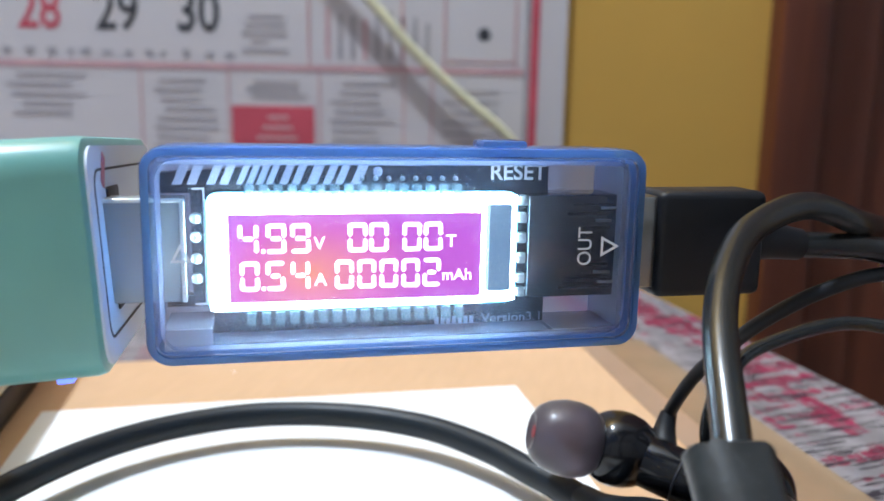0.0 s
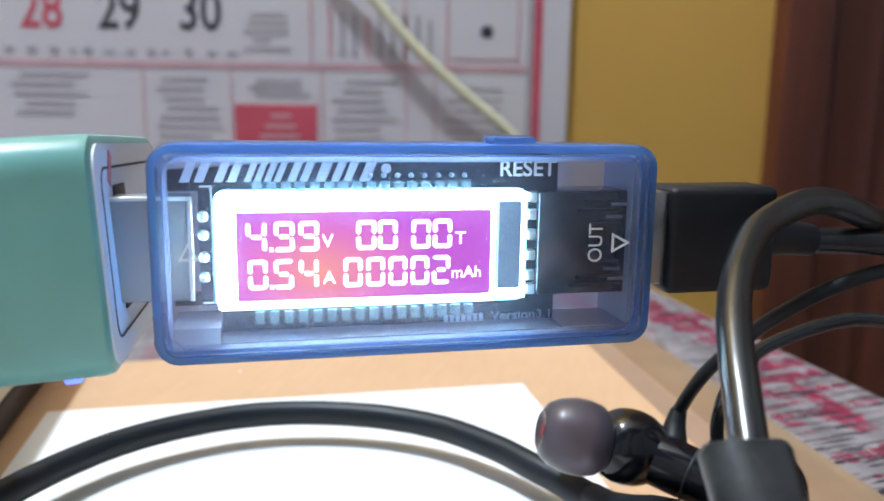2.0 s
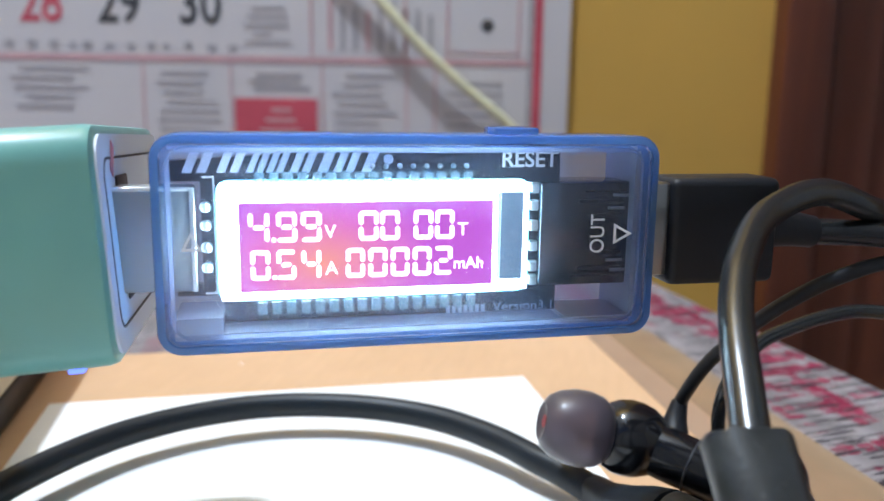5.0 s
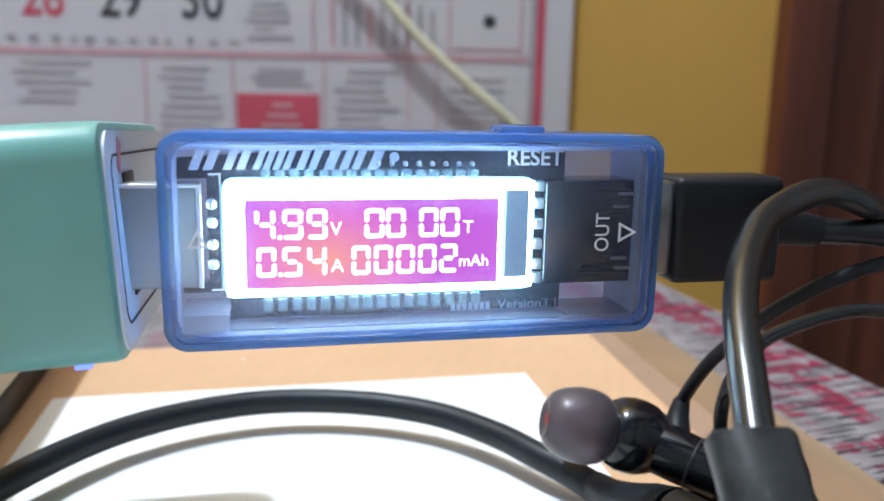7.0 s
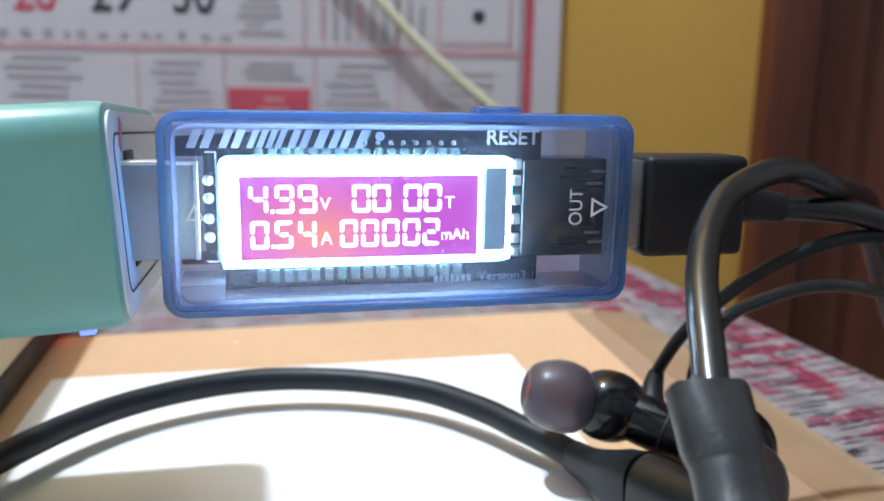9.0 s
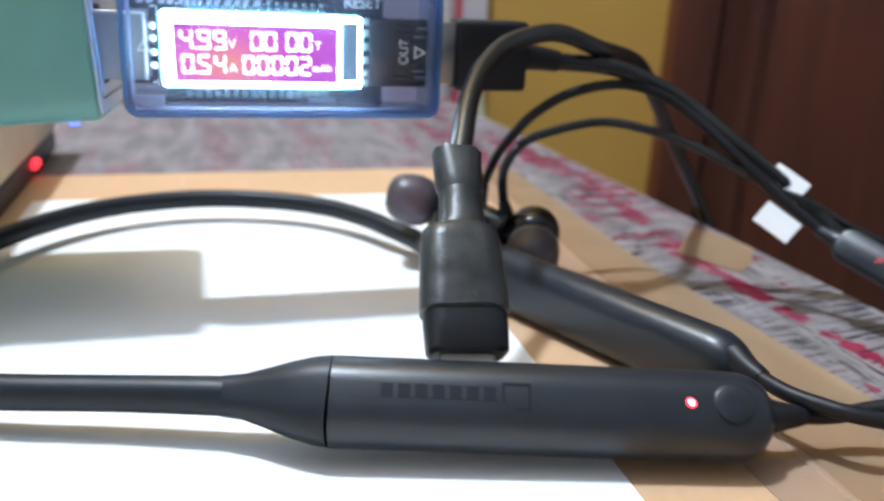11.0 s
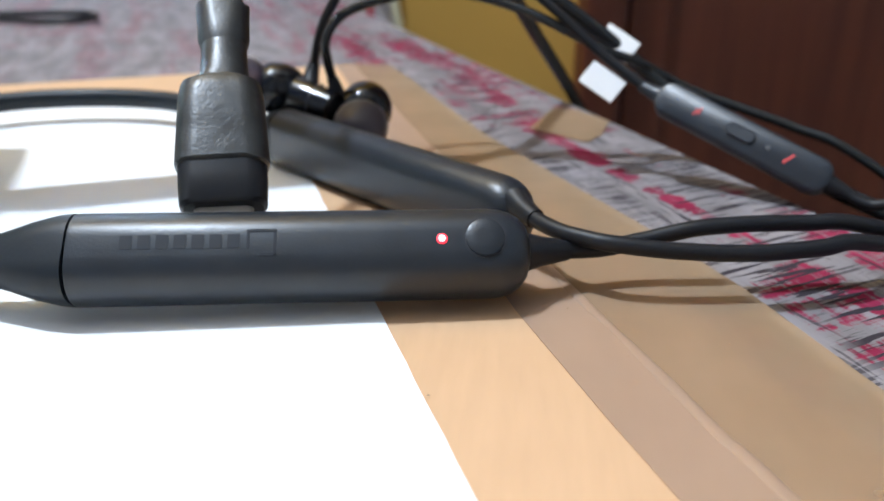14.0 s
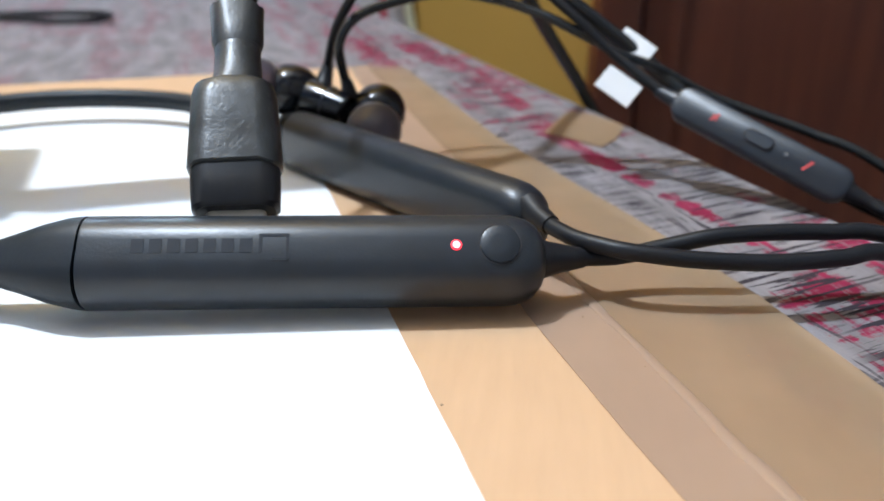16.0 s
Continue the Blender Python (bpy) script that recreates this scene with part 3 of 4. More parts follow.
def ring_band(a, b, x0, x1, cy, cz):
    bm = bmesh.new()
    n = len(a)
    va = [[bm.verts.new((x, cy + p, cz + q)) for p, q in a] for x in (x0, x1)]
    vb = [[bm.verts.new((x, cy + p, cz + q)) for p, q in b] for x in (x0, x1)]
    for i in range(n):
        j = (i + 1) % n
        bm.faces.new((va[1][i], va[1][j], vb[1][j], vb[1][i]))
        bm.faces.new((va[0][i], va[0][j], vb[0][j], vb[0][i]))
        bm.faces.new((vb[0][i], vb[0][j], vb[1][j], vb[1][i]))
        bm.faces.new((va[0][i], va[0][j], va[1][j], va[1][i]))
    return bm


part("printed_line", ring_band(inner, outer, 0.00026, 0.00034, 0.0212, 0.01325), INK, bank)
part("socket", slab(0.0002, 0.0005, 0.0062, 0.0132, 0.0061, 0.0206, 0.0002), INK, bank, "black socket mouth")
part("scratch", moved(slab(0.00028, 0.00036, -0.0008, 0.0008, -0.0020, 0.0020), Matrix.Translation((0, 0.0055, 0.0226)) @ Matrix.Rotation(radians(-32), 4, "X")), PINK_SCRATCH, bank)
part("lamp", slab(-0.0060, -0.0042, 0.0004, 0.0018, -0.0007, 0.0002, 0.0002), LED_BLUE, bank, "lit blue lamp")

# ---- USB meter in a clear blue case ----
meter = tagged(empty("usb_meter", DEV), "clear blue USB power meter with a lit display", "usb meter")
U0, U1, V0, V1, TH = -0.0294, 0.0304, -0.0127, 0.0123, 0.0125
UC, VC, UW, VW = (U0 + U1) / 2, (V0 + V1) / 2, U1 - U0, V1 - V0


def case_ring(w0, w1, wall, r, shrink=0.0):
    """A frame round the case, from depth w0 to w1, of that wall, with rounded outer corners."""
    a, b = outline(UW - 2 * wall, VW - 2 * wall, max(r - wall, 0.0006), 6), outline(UW - 2 * shrink, VW - 2 * shrink, r, 6)
    bm = bmesh.new()
    rows = []
    lip = outline(UW - 2 * shrink - 0.0011, VW - 2 * shrink - 0.0011, r - 0.0005, 6)
    mid = outline(UW - 2 * shrink - 0.0003, VW - 2 * shrink - 0.0003, r - 0.00015, 6)
    for pts, w in ((a, w0), (lip, w0), (mid, w0 + 0.00016), (b, w0 + 0.00055), (b, w1), (a, w1)):
        rows.append([bm.verts.new((UC + p, w, VC + q)) for p, q in pts])
    n = len(a)
    for k in range(len(rows)):
        s, t = rows[k], rows[(k + 1) % len(rows)]
        for i in range(n):
            bm.faces.new((s[i], s[(i + 1) % n], t[(i + 1) % n], t[i]))
    return bm


def case_plate(w, inset, r):
    pts = outline(UW - 2 * inset, VW - 2 * inset, r, 6)
    return loft([[(UC + p, y, VC + q) for p, q in pts] for y in (w, w + 0.0006)])


part("front_shell", case_ring(0.0, 0.0062, 0.0010, 0.0028), CASE_BLUE, meter, "clear blue moulded rim")
part("back_shell", case_ring(0.0064, TH, 0.0010, 0.0028, 0.0002), CASE_BLUE, meter, "clear blue moulded rim")
part("front_window", case_plate(0.0004, 0.00105, 0.0018), CASE_CLEAR, meter, "clear plastic window")
part("back_window", case_plate(TH - 0.0010, 0.00105, 0.0018), CASE_MILK, meter, "clear plastic back")
part("inner_lip", case_ring(0.0011, 0.0016, 0.0021, 0.0026, 0.00135), CASE_MILK, meter)
part("inner_wall", slab(0.0195, 0.0282, 0.0018, 0.0100, -0.0110, -0.0105), CASE_LIT, meter)
part("inner_wall", slab(-0.0276, -0.0222, 0.0018, 0.0100, -0.0109, -0.0088), CASE_LIT, meter)
part("inner_wall", slab(0.0280, 0.0286, 0.0018, 0.0110, -0.0108, 0.0104), CASE_LIT, meter)
part("inner_wall", slab(-0.0276, 0.0282, 0.0020, 0.0100, -0.01145, -0.0110), CASE_LIT, meter)
part("inner_wall", slab(-0.0276, 0.0282, 0.0020, 0.0100, 0.0105, 0.0109), CASE_LIT, meter)
reset_key = part("reset_key", slab(0.0100, 0.0157, 0.0030, 0.0085, V1 - 0.0002, V1 + 0.0008, 0.0004), CASE_BLUE, meter, "clear blue push key")
part("key_guide", slab(0.0090, 0.0176, 0.0022, 0.0090, V1 - 0.0018, V1 - 0.0014, 0.0001), CASE_MILK, meter)
PW = 0.0056
PCB = [(-0.0275, -0.0070), (-0.0222, -0.0070), (-0.0222, -0.0104), (0.0194, -0.0104), (0.0194, 0.0101), (-0.0060, 0.0104), (-0.0278, 0.0090), (-0.0278, 0.0066), (-0.0245, 0.0066), (-0.0245, -0.0056), (-0.0275, -0.0056)]
board = part("circuit_board", loft([[(u, w, v) for u, v in PCB] for w in (PW, PW + 0.0014)]), PCB_BLACK, meter, "black circuit board")
# display module
part("display_glow", slab(-0.0224, 0.0108, 0.0032, PW - 0.0008, -0.0072, 0.0064, 0.0003), LCD_WHITE, meter, "white backlit display frame")
# added glowing ring, imitates the lens glare round the lit display
part("display_halo", loft([[(-0.0038 + a, w, -0.0004 + b) for a, b in outline(0.0380, 0.0143, 0.0014, 5)] for w in (0.0046, PW - 0.0003)]), LCD_HALO, meter, "glowing cyan ring added for the glare round the display")
part("display_end", slab(0.0112, 0.0142, 0.0036, PW - 0.0008, -0.0058, 0.0052, 0.0002), LCD_GREY, meter, "grey end of the display")
part("display_glow", slab(0.01425, 0.0148, 0.0040, PW - 0.0008, -0.0056, 0.0050), LCD_WHITE, meter)
part("display_glow", slab(0.0109, 0.0148, 0.0036, PW - 0.0008, 0.0053, 0.0063), LCD_WHITE, meter)
part("display_glow", slab(0.0109, 0.0148, 0.0036, PW - 0.0008, -0.0070, -0.0059), LCD_WHITE, meter)
field = slab(-0.01515, 0.01515, -0.0001, 0.0001, -0.00525, 0.00525)
field_ob = part("display_field", field, LCD_FIELD, meter, "magenta and orange lit field")
field_ob.location = (-0.0051, 0.0030, -0.0009)

SEG = {"0": "abcdef", "1": "bc", "2": "abged", "3": "abgcd", "4": "fgbc", "5": "afgcd", "6": "afgedc", "7": "abc", "8": "abcdefg", "9": "abcdfg"}


def digit(ch, u, v, w, h, y):
    """A seven-segment figure with its lower left corner at (u, v)."""
    t, g = 0.00052, 0.00010
    m = v + h / 2
    bars = {"a": (u + g, u + w - g, v + h - t, v + h), "d": (u + g, u + w - g, v, v + t), "g": (u + g + t * 0.8, u + w - g - t * 0.8, m - t / 2, m + t / 2),
            "f": (u, u + t, m + g, v + h - g), "b": (u + w - t, u + w, m + g, v + h - g), "e": (u, u + t, v + g, m - g), "c": (u + w - t, u + w, v + g, m - g)}
    bm = bmesh.new()
    for s in SEG[ch]:
        a0, a1, b0, b1 = bars[s]
        cut = t * 0.45
        if a1 - a0 > b1 - b0:
            pts = [(a0 + cut, b0), (a1 - cut, b0), (a1, (b0 + b1) / 2), (a1 - cut, b1), (a0 + cut, b1), (a0, (b0 + b1) / 2)]
        else:
            pts = [(a0, b0 + cut), ((a0 + a1) / 2, b0), (a1, b0 + cut), (a1, b1 - cut), ((a0 + a1) / 2, b1), (a0, b1 - cut)]
        lo = [bm.verts.new((p, y + 0.00008, q)) for p, q in pts]
        hi = [bm.verts.new((p, y, q)) for p, q in pts]
        bm.faces.new(hi)
        for i in range(6):
            bm.faces.new((lo[i], lo[(i + 1) % 6], hi[(i + 1) % 6], hi[i]))
    return bm


def ux(px):
    return (-20.3 + (px - 433) / 14.85) * 0.001


DY = 0.00282
for ch, px in (("4", 450), ("9", 497), ("9", 539), ("0", 639), ("0", 677), ("0", 737), ("0", 776)):
    part("figure", digit(ch, ux(px), -0.00030, 0.00235, 0.00355, DY), DIGIT_WHITE, meter)
for ch, px in (("0", 452), ("5", 496), ("4", 539), ("0", 616), ("0", 656), ("0", 696), ("0", 736), ("2", 775)):
    part("figure", digit(ch, ux(px), -0.00475, 0.00225, 0.00355, DY), DIGIT_WHITE, meter)
for px, v in ((489, -0.00025), (489, -0.0047)):
    part("point", slab(ux(px), ux(px) + 0.00045, DY, DY + 0.0001, v, v + 0.00045), DIGIT_WHITE, meter)
for text, px, v, size in (("V", 579, -0.0003, 0.0022), ("T", 817, -0.0003, 0.0022), ("A", 580, -0.0047, 0.0022), ("mAh", 810, -0.0044, 0.0020)):
    writing("unit", text, size, pose(ux(px), DY, v) @ FLAT_N, DIGIT_WHITE, meter)
# contact pins above and below the display
for row, (v0, v1, a, b) in enumerate(((0.0062, 0.0077, -0.0178, 0.0072), (-0.0093, -0.0077, -0.0178, 0.0078))):
    for i in range(16):
        u = a + (b - a) * i / 15
        part("pin", slab(u - 0.00058, u + 0.00058, 0.0040, PW - 0.0001, v0, v1, 0.00022, 2), PIN_GLASS, meter)
        if row == 0 and i > 7:
            part("pin_foot", moved(turned([(0.00034, 0.0), (0.00030, 0.0003), (0.00012, 0.0005)], 12), pose(u, PW - 0.0001, v1 + 0.0006, 90)), SOLDER, meter)
# brand lettering as plain slanted bars
def slanted(a, b, v0, v1, lean=0.42):
    """A leaning block between a and b at its foot, on the board's face."""
    pts = [(a, v0), (b, v0), (b + (v1 - v0) * lean, v1), (a + (v1 - v0) * lean, v1)]
    return loft([[(u, w, v) for u, v in pts] for w in (PW - 0.0003, PW - 0.00005)])


for px0, px1 in ((341, 389), (398, 442), (448, 516), (522, 564), (570, 588), (598, 641), (648, 666)):
    a, b = ux(px0), ux(px1)
    if b - a > 0.002:
        n = max(2, round((b - a) / 0.0013))
        step = (b - a) / n
        for k in range(n):
            part("brand_bar", slanted(a + k * step, a + (k + 0.66) * step, 0.0076, 0.0099), LOGO_GREY, meter)
    else:
        part("brand_bar", slanted(a, b, 0.0076, 0.0099), LOGO_GREY, meter)
part("brand_mark", moved(turned([(0.00062, 0), (0.00055, 0.0001)], 16), pose(ux(697), PW - 0.00005, 0.0091, 90)), LOGO_GREY, meter)
writing("reset_word", "RESET", 0.0028, pose(0.0116, PW - 0.0002, 0.0076) @ FLAT_N, SILK_WHITE, meter, bold=0.00004)
for k in range(7):
    part("maker_bar", slab(0.0049 + 0.00076 * k, 0.0049 + 0.00076 * k + 0.00052, PW - 0.0002, PW - 0.00005, -0.0104, -0.0094), PRINT_DIM, meter)
writing("version_word", "Version3.1", 0.00165, pose(0.0110, PW - 0.0002, -0.0106) @ FLAT_N, PRINT_DIM, meter, stretch=1.16)
# sockets and solder pads
part("socket", slab(0.0163, 0.0289, 0.0034, 0.0098, -0.0068, 0.0064, 0.0004), SOCKET_DARK, meter, "dark mirrored steel outlet socket")
for v0, du in ((0.0040, 0.0), (0.0022, 0.0022), (-0.0026, 0.0022), (-0.0046, 0.0)):
    part("spring", slab(0.0214 + du, 0.0272, 0.00325, 0.0034, v0 - 0.0002, v0 + 0.0002), INK, meter)
for v0, u0 in ((0.0052, 0.0222), (-0.0056, 0.0206)):
    part("spring", slab(u0, 0.0276, 0.00325, 0.0034, v0 - 0.00012, v0 + 0.00012), INK, meter)
for v0, u0 in ((0.0031, 0.0252), (-0.0036, 0.0252), (0.0047, 0.0258), (-0.0049, 0.0258)):
    part("spring_tip", slab(u0, u0 + 0.0022, 0.0031, 0.0034, v0 - 0.0002, v0 + 0.0002, 0.0001, 1), STEEL, meter, "bright bent spring tip")
for v in (0.0056, 0.0034, 0.0008, -0.0018, -0.0044, -0.0062):
    part("pad", slab(0.0152, 0.0166, 0.0042, PW, v - 0.0007, v + 0.0007, 0.0004), SOLDER, meter)
for v in (0.0036, 0.0014, -0.0012, -0.0036):
    part("pad", moved(turned([(0.0007, 0), (0.0006, 0.0005), (0.0002, 0.0008)], 14), pose(-0.0240, PW, v, 90)), SOLDER, meter)
part("inlet_plug", slab(-0.0395, -0.0253, 0.0045, 0.0090, -0.0062, 0.0060, 0.0004), INLET_STEEL, meter, "bright steel plug")
part("plug_seam", slab(-0.0394, -0.0254, 0.00435, 0.0046, 0.0056, 0.0061, 0.0001, 1), SOLDER, meter, "bright folded edge")
part("plug_seam", slab(-0.0257, -0.0251, 0.00435, 0.0052, -0.0062, 0.0060, 0.0001, 1), SOLDER, meter)
for u0, u1, v0, v1 in ((-0.0231, -0.0229, -0.0068, 0.0072), (-0.0243, -0.0231, 0.0070, 0.0072), (-0.0243, -0.0231, -0.0068, -0.0066)):
    part("printed_frame", slab(u0, u1, PW - 0.0002, PW - 0.00005, v0, v1), SILK_WHITE, meter)
writing("out_word", "OUT", 0.0026, Matrix.Translation((0.0240, 0.0002, -0.0021)) @ FLAT_N @ Matrix.Rotation(radians(90), 4, "Z"), SILK_WHITE, meter, stretch=0.88)


def arrow(u, v, size, face):
    """A hollow triangle that points along face."""
    bm = bmesh.new()
    tip, hollow = [(0.0, 0.5), (0.5, -0.45), (-0.5, -0.45)], [(0.0, 0.24), (0.30, -0.32), (-0.30, -0.32)]
    c, s = math.cos(radians(face)), math.sin(radians(face))
    place = lambda p, y: (u + size * (p[0] * c - p[1] * s), y, v + size * (p[0] * s + p[1] * c))
    a, b = [bm.verts.new(place(p, 0.0002)) for p in tip], [bm.verts.new(place(p, 0.0002)) for p in hollow]
    for i in range(3):
        bm.faces.new((a[i], a[(i + 1) % 3], b[(i + 1) % 3], b[i]))
    return bm


part("arrow_mark", arrow(0.0259, 0.0003, 0.0026, -90), SILK_WHITE, meter)
part("arrow_mark", arrow(-0.0253, 0.0004, 0.0023, 0), SILK_WHITE, meter)

# ---- charging cable: flat plug in the meter, moulded connector in the near pod ----
usb = tagged(empty("charging_cable"), "black charging cable looped between meter and neckband", "cable")


def in_dev(u, w, v):
    return DEV @ Vector((u, w, v))


plug = part("plug", moved(slab(0.0343, 0.0500, 0.0035, 0.0112, -0.0075, 0.0067, 0.0011, 3), DEV), BLACK_RUBBER, usb, "black moulded plug")
part("plug_shell", moved(slab(0.0292, 0.0349, 0.0046, 0.0092, -0.0062, 0.0060, 0.0003), DEV), STEEL, usb, "steel plug shell")
part("strain_relief", tube([in_dev(0.0498, 0.0075, -0.0005), in_dev(0.054, 0.0080, -0.0008), in_dev(0.0585, 0.0083, -0.0014)], [0.0029, 0.0026, 0.0023]), BLACK_RUBBER, usb, smooth=True)
CON = Matrix.Translation((0.0317, 0.0478, 0.0132)) @ Matrix.Rotation(radians(6), 4, "Z") @ Matrix.Rotation(radians(-44), 4, "X") @ Matrix.Rotation(radians(1.8), 4, "Y")


def collar_ring(w, t, r, z, n=5):
    f = min(1.0, max(0.0, z - 0.0200) / 0.0025)  # the sleeved neck sits off the body's middle
    back = 0.06 * max(0.0, z - 0.0207)
    return [tuple(CON @ Vector((a + 0.0006 * f, b + back, z))) for a, b in outline(w, t, r, n)]


def connector(rows, torn=0.0, wavy=0.0):
    """A moulded body of rings along the connector; torn makes its last rings ragged, wavy its first."""
    rings = [collar_ring(*row) for row in rows]
    if wavy:
        down = CON.to_3x3() @ Vector((0, 0, 1))
        for ring in rings[:2]:
            ring[:] = [tuple(Vector(p) + down * (wavy * noise.noise((420 * p[0], 300 * p[1], 5)))) for p in ring]
    if torn:
        up = CON.to_3x3() @ Vector((0, 0, 1))
        for ring in rings[-2:]:
            ring[:] = [tuple(Vector(p) + up * (torn * noise.noise((3000 * p[0], 900 * p[1], 2)) * 2)) for p in ring]
    return loft(rings)


part("contact_tip", connector([(0.0084, 0.0026, 0.0012, -0.004), (0.0084, 0.0026, 0.0012, 0.0012)]), GOLD_PIN, usb, "bare metal tip")
part("connector_foot", connector([(0.0112, 0.0062, 0.0026, -0.0005), (0.0124, 0.0070, 0.0028, 0.0001), (0.0128, 0.0074, 0.0030, 0.0040), (0.0128, 0.0074, 0.0030, 0.0064)]), BLACK_RUBBER, usb, "black connector foot")
part("connector_body", connector([(0.0130, 0.0076, 0.0030, 0.0062), (0.0137, 0.0084, 0.0034, 0.0065), (0.0137, 0.0084, 0.0036, 0.0080), (0.0133, 0.0082, 0.0036, 0.0120), (0.0128, 0.0080, 0.0036, 0.0180), (0.0120, 0.0076, 0.0036, 0.0200), (0.0090, 0.0068, 0.0032, 0.0207)], wavy=0.0007), SLEEVE_GREY, usb, "grey shrink-sleeved connector body")
part("neck", connector([(0.0086, 0.0068, 0.0032, 0.0203), (0.0074, 0.0066, 0.0032, 0.0222), (0.0070, 0.0064, 0.0031, 0.0260), (0.0072, 0.0064, 0.0031, 0.0298)]), SLEEVE_GREY, usb)
part("sleeve_end", connector([(0.0072, 0.0064, 0.0031, 0.0276), (0.0080, 0.0068, 0.0033, 0.0290), (0.0081, 0.0066, 0.0031, 0.0322), (0.0084, 0.0062, 0.0028, 0.0353), (0.0074, 0.0052, 0.0024, 0.0354)], 0.0005), SLEEVE_GREY, usb, "grey torn end of shrink sleeve")
base, top = CON @ Vector((0.0006, 0.0007, 0.0300)), CON @ Vector((0.0011, 0.0010, 0.0345))
LOOP = [tuple(base), tuple(top), (0.0322, 0.0778, 0.0410), (0.0330, 0.0822, 0.0440), (0.0344, 0.0876, 0.0474), (0.0372, 0.0940, 0.0512), (0.0428, 0.1020, 0.0549), (0.0535, 0.1110, 0.0568), (0.0650, 0.1190, 0.0535), (0.0785, 0.1345, 0.0495), (0.0885, 0.1500, 0.0405), (0.1030, 0.1655, 0.0222), (0.1212, 0.1834, -0.0012), (0.1330, 0.1950, -0.022), (0.150, 0.20, -0.09), (0.20, 0.19, -0.16), (0.245, 0.14, -0.15), (0.225, 0.09, -0.08), (0.180, 0.072, -0.018), (0.1525, 0.0905, -0.0018), (0.1330, 0.1080, 0.0078), (0.1230, 0.1142, 0.0152), (0.1140, 0.1180, 0.0228), (0.0975, 0.1190, 0.0345), (0.0860, 0.1235, 0.0428), (0.0700, 0.1195, 0.0492)]
LOOP += [tuple(in_dev(0.0585, 0.0083, -0.0014)), tuple(in_dev(0.054, 0.0080, -0.0008))]
part("cable", tube(LOOP, 0.0019), CABLE_GREY, usb, "smooth dark grey cable", smooth=True)

# white label flags clipped to the cables
for m in (Matrix.Translation((0.1119, 0.1172, 0.0252)) @ Matrix.Rotation(radians(-38), 4, "Z") @ Matrix.Rotation(radians(28), 4, "Y") @ Matrix.Rotation(radians(-34), 4, "X"), Matrix.Translation((0.1054, 0.1060, 0.0187)) @ Matrix.Rotation(radians(-38), 4, "Z") @ Matrix.Rotation(radians(28), 4, "Y") @ Matrix.Rotation(radians(-34), 4, "X")):
    part("label_flag", moved(slab(-0.0044, 0.0044, -0.0002, 0.0002, -0.0028, 0.0028, 0.0001, 1), m), WHITE_TAG, usb, "blank white label flag")

# ---- neckband earphones ----
ear = tagged(empty("neckband_earphones"), "black wireless neckband earphones with inline remote", "earphones")


def pod(a, b, hdir, height, thick, name, label):
    """A long rounded body from a to b; hdir is the way its height points."""
    a, b, h = Vector(a), Vector(b), Vector(hdir).normalized()
    d = (b - a).normalized()
    h = (h - d * h.dot(d)).normalized()
    n = d.cross(h)
    size = (b - a).length
    rings = []
    for s, k, kt in ((0.0, 0.985, 0.985), (0.0004, 1.0, 1.0), (size * 0.5, 1.0, 1.0), (size - 0.0060, 1.0, 1.0), (size - 0.0042, 0.975, 0.985), (size - 0.0026, 0.90, 0.94), (size - 0.0013, 0.77, 0.84), (size - 0.0004, 0.60, 0.68), (size, 0.42, 0.5)):
        rings.append([tuple(a + d * s + h * (q * k) + n * (p * kt)) for p, q in outline(thick, height, min(thick, height) * 0.47, 8)])
    return part(name, loft(rings), POD_METAL, ear, label, smooth=True), a, d, h, n


HD = (0.0, 0.69, 0.72)
pod1, pa, pd, ph, pn = pod((0.0121, 0.0424, 0.0080), (0.0750, 0.0406, 0.0070), HD, 0.0130, 0.0108, "pod", "dark grey metal pod with a lit red lamp")
face = -pn if pn.y > 0 else pn


def on_pod(s, q, out=0.0):
    return pa + pd * s + ph * q + face * (0.0054 + out)


def pod_frame(s, q, out=0.0):
    """A pose on the pod's face: x along it, y up it, z out of it."""
    m = Matrix((pd, ph, face)).transposed().to_4x4()
    return Matrix.Translation(on_pod(s, q, out)) @ m


part("button", moved(turned([(0.00275, -0.0006), (0.00275, 0.00025), (0.0025, 0.0004), (0.001, 0.00042)], 32), pod_frame(0.0562, 0.0004)), POD_METAL, pod1, "round black button")
part("button_gap", moved(ring_band(outline(0.0055, 0.0055, 0.0027, 8), outline(0.0060, 0.0060, 0.0029, 8), -0.0002, 0.00004, 0, 0), pod_frame(0.0562, 0.0004) @ Matrix.Rotation(radians(-90), 4, "Y")), INK, pod1)
part("lamp", moved(turned([(0.0008, -0.0003), (0.00076, 0.0001), (0.0004, 0.0002)], 20), pod_frame(0.0502, 0.0003)), LED_RED, pod1, "lit red lamp")
part("lamp_core", moved(turned([(0.00052, 0.0001), (0.00046, 0.00026), (0.00015, 0.00030)], 16), pod_frame(0.0502, 0.0003)), LED_CORE, pod1)
# brand mark as plain flush bars and a square, coloured with an engraving's shade
for i in range(7):
    s = 0.0070 + 0.00236 * i
    part("brand_bar", moved(slab(0, 0.00165, -0.00100, 0.00100, -0.0004, 0.00006), pod_frame(s, 0.0004)), ENGRAVING_SHADE, pod1)
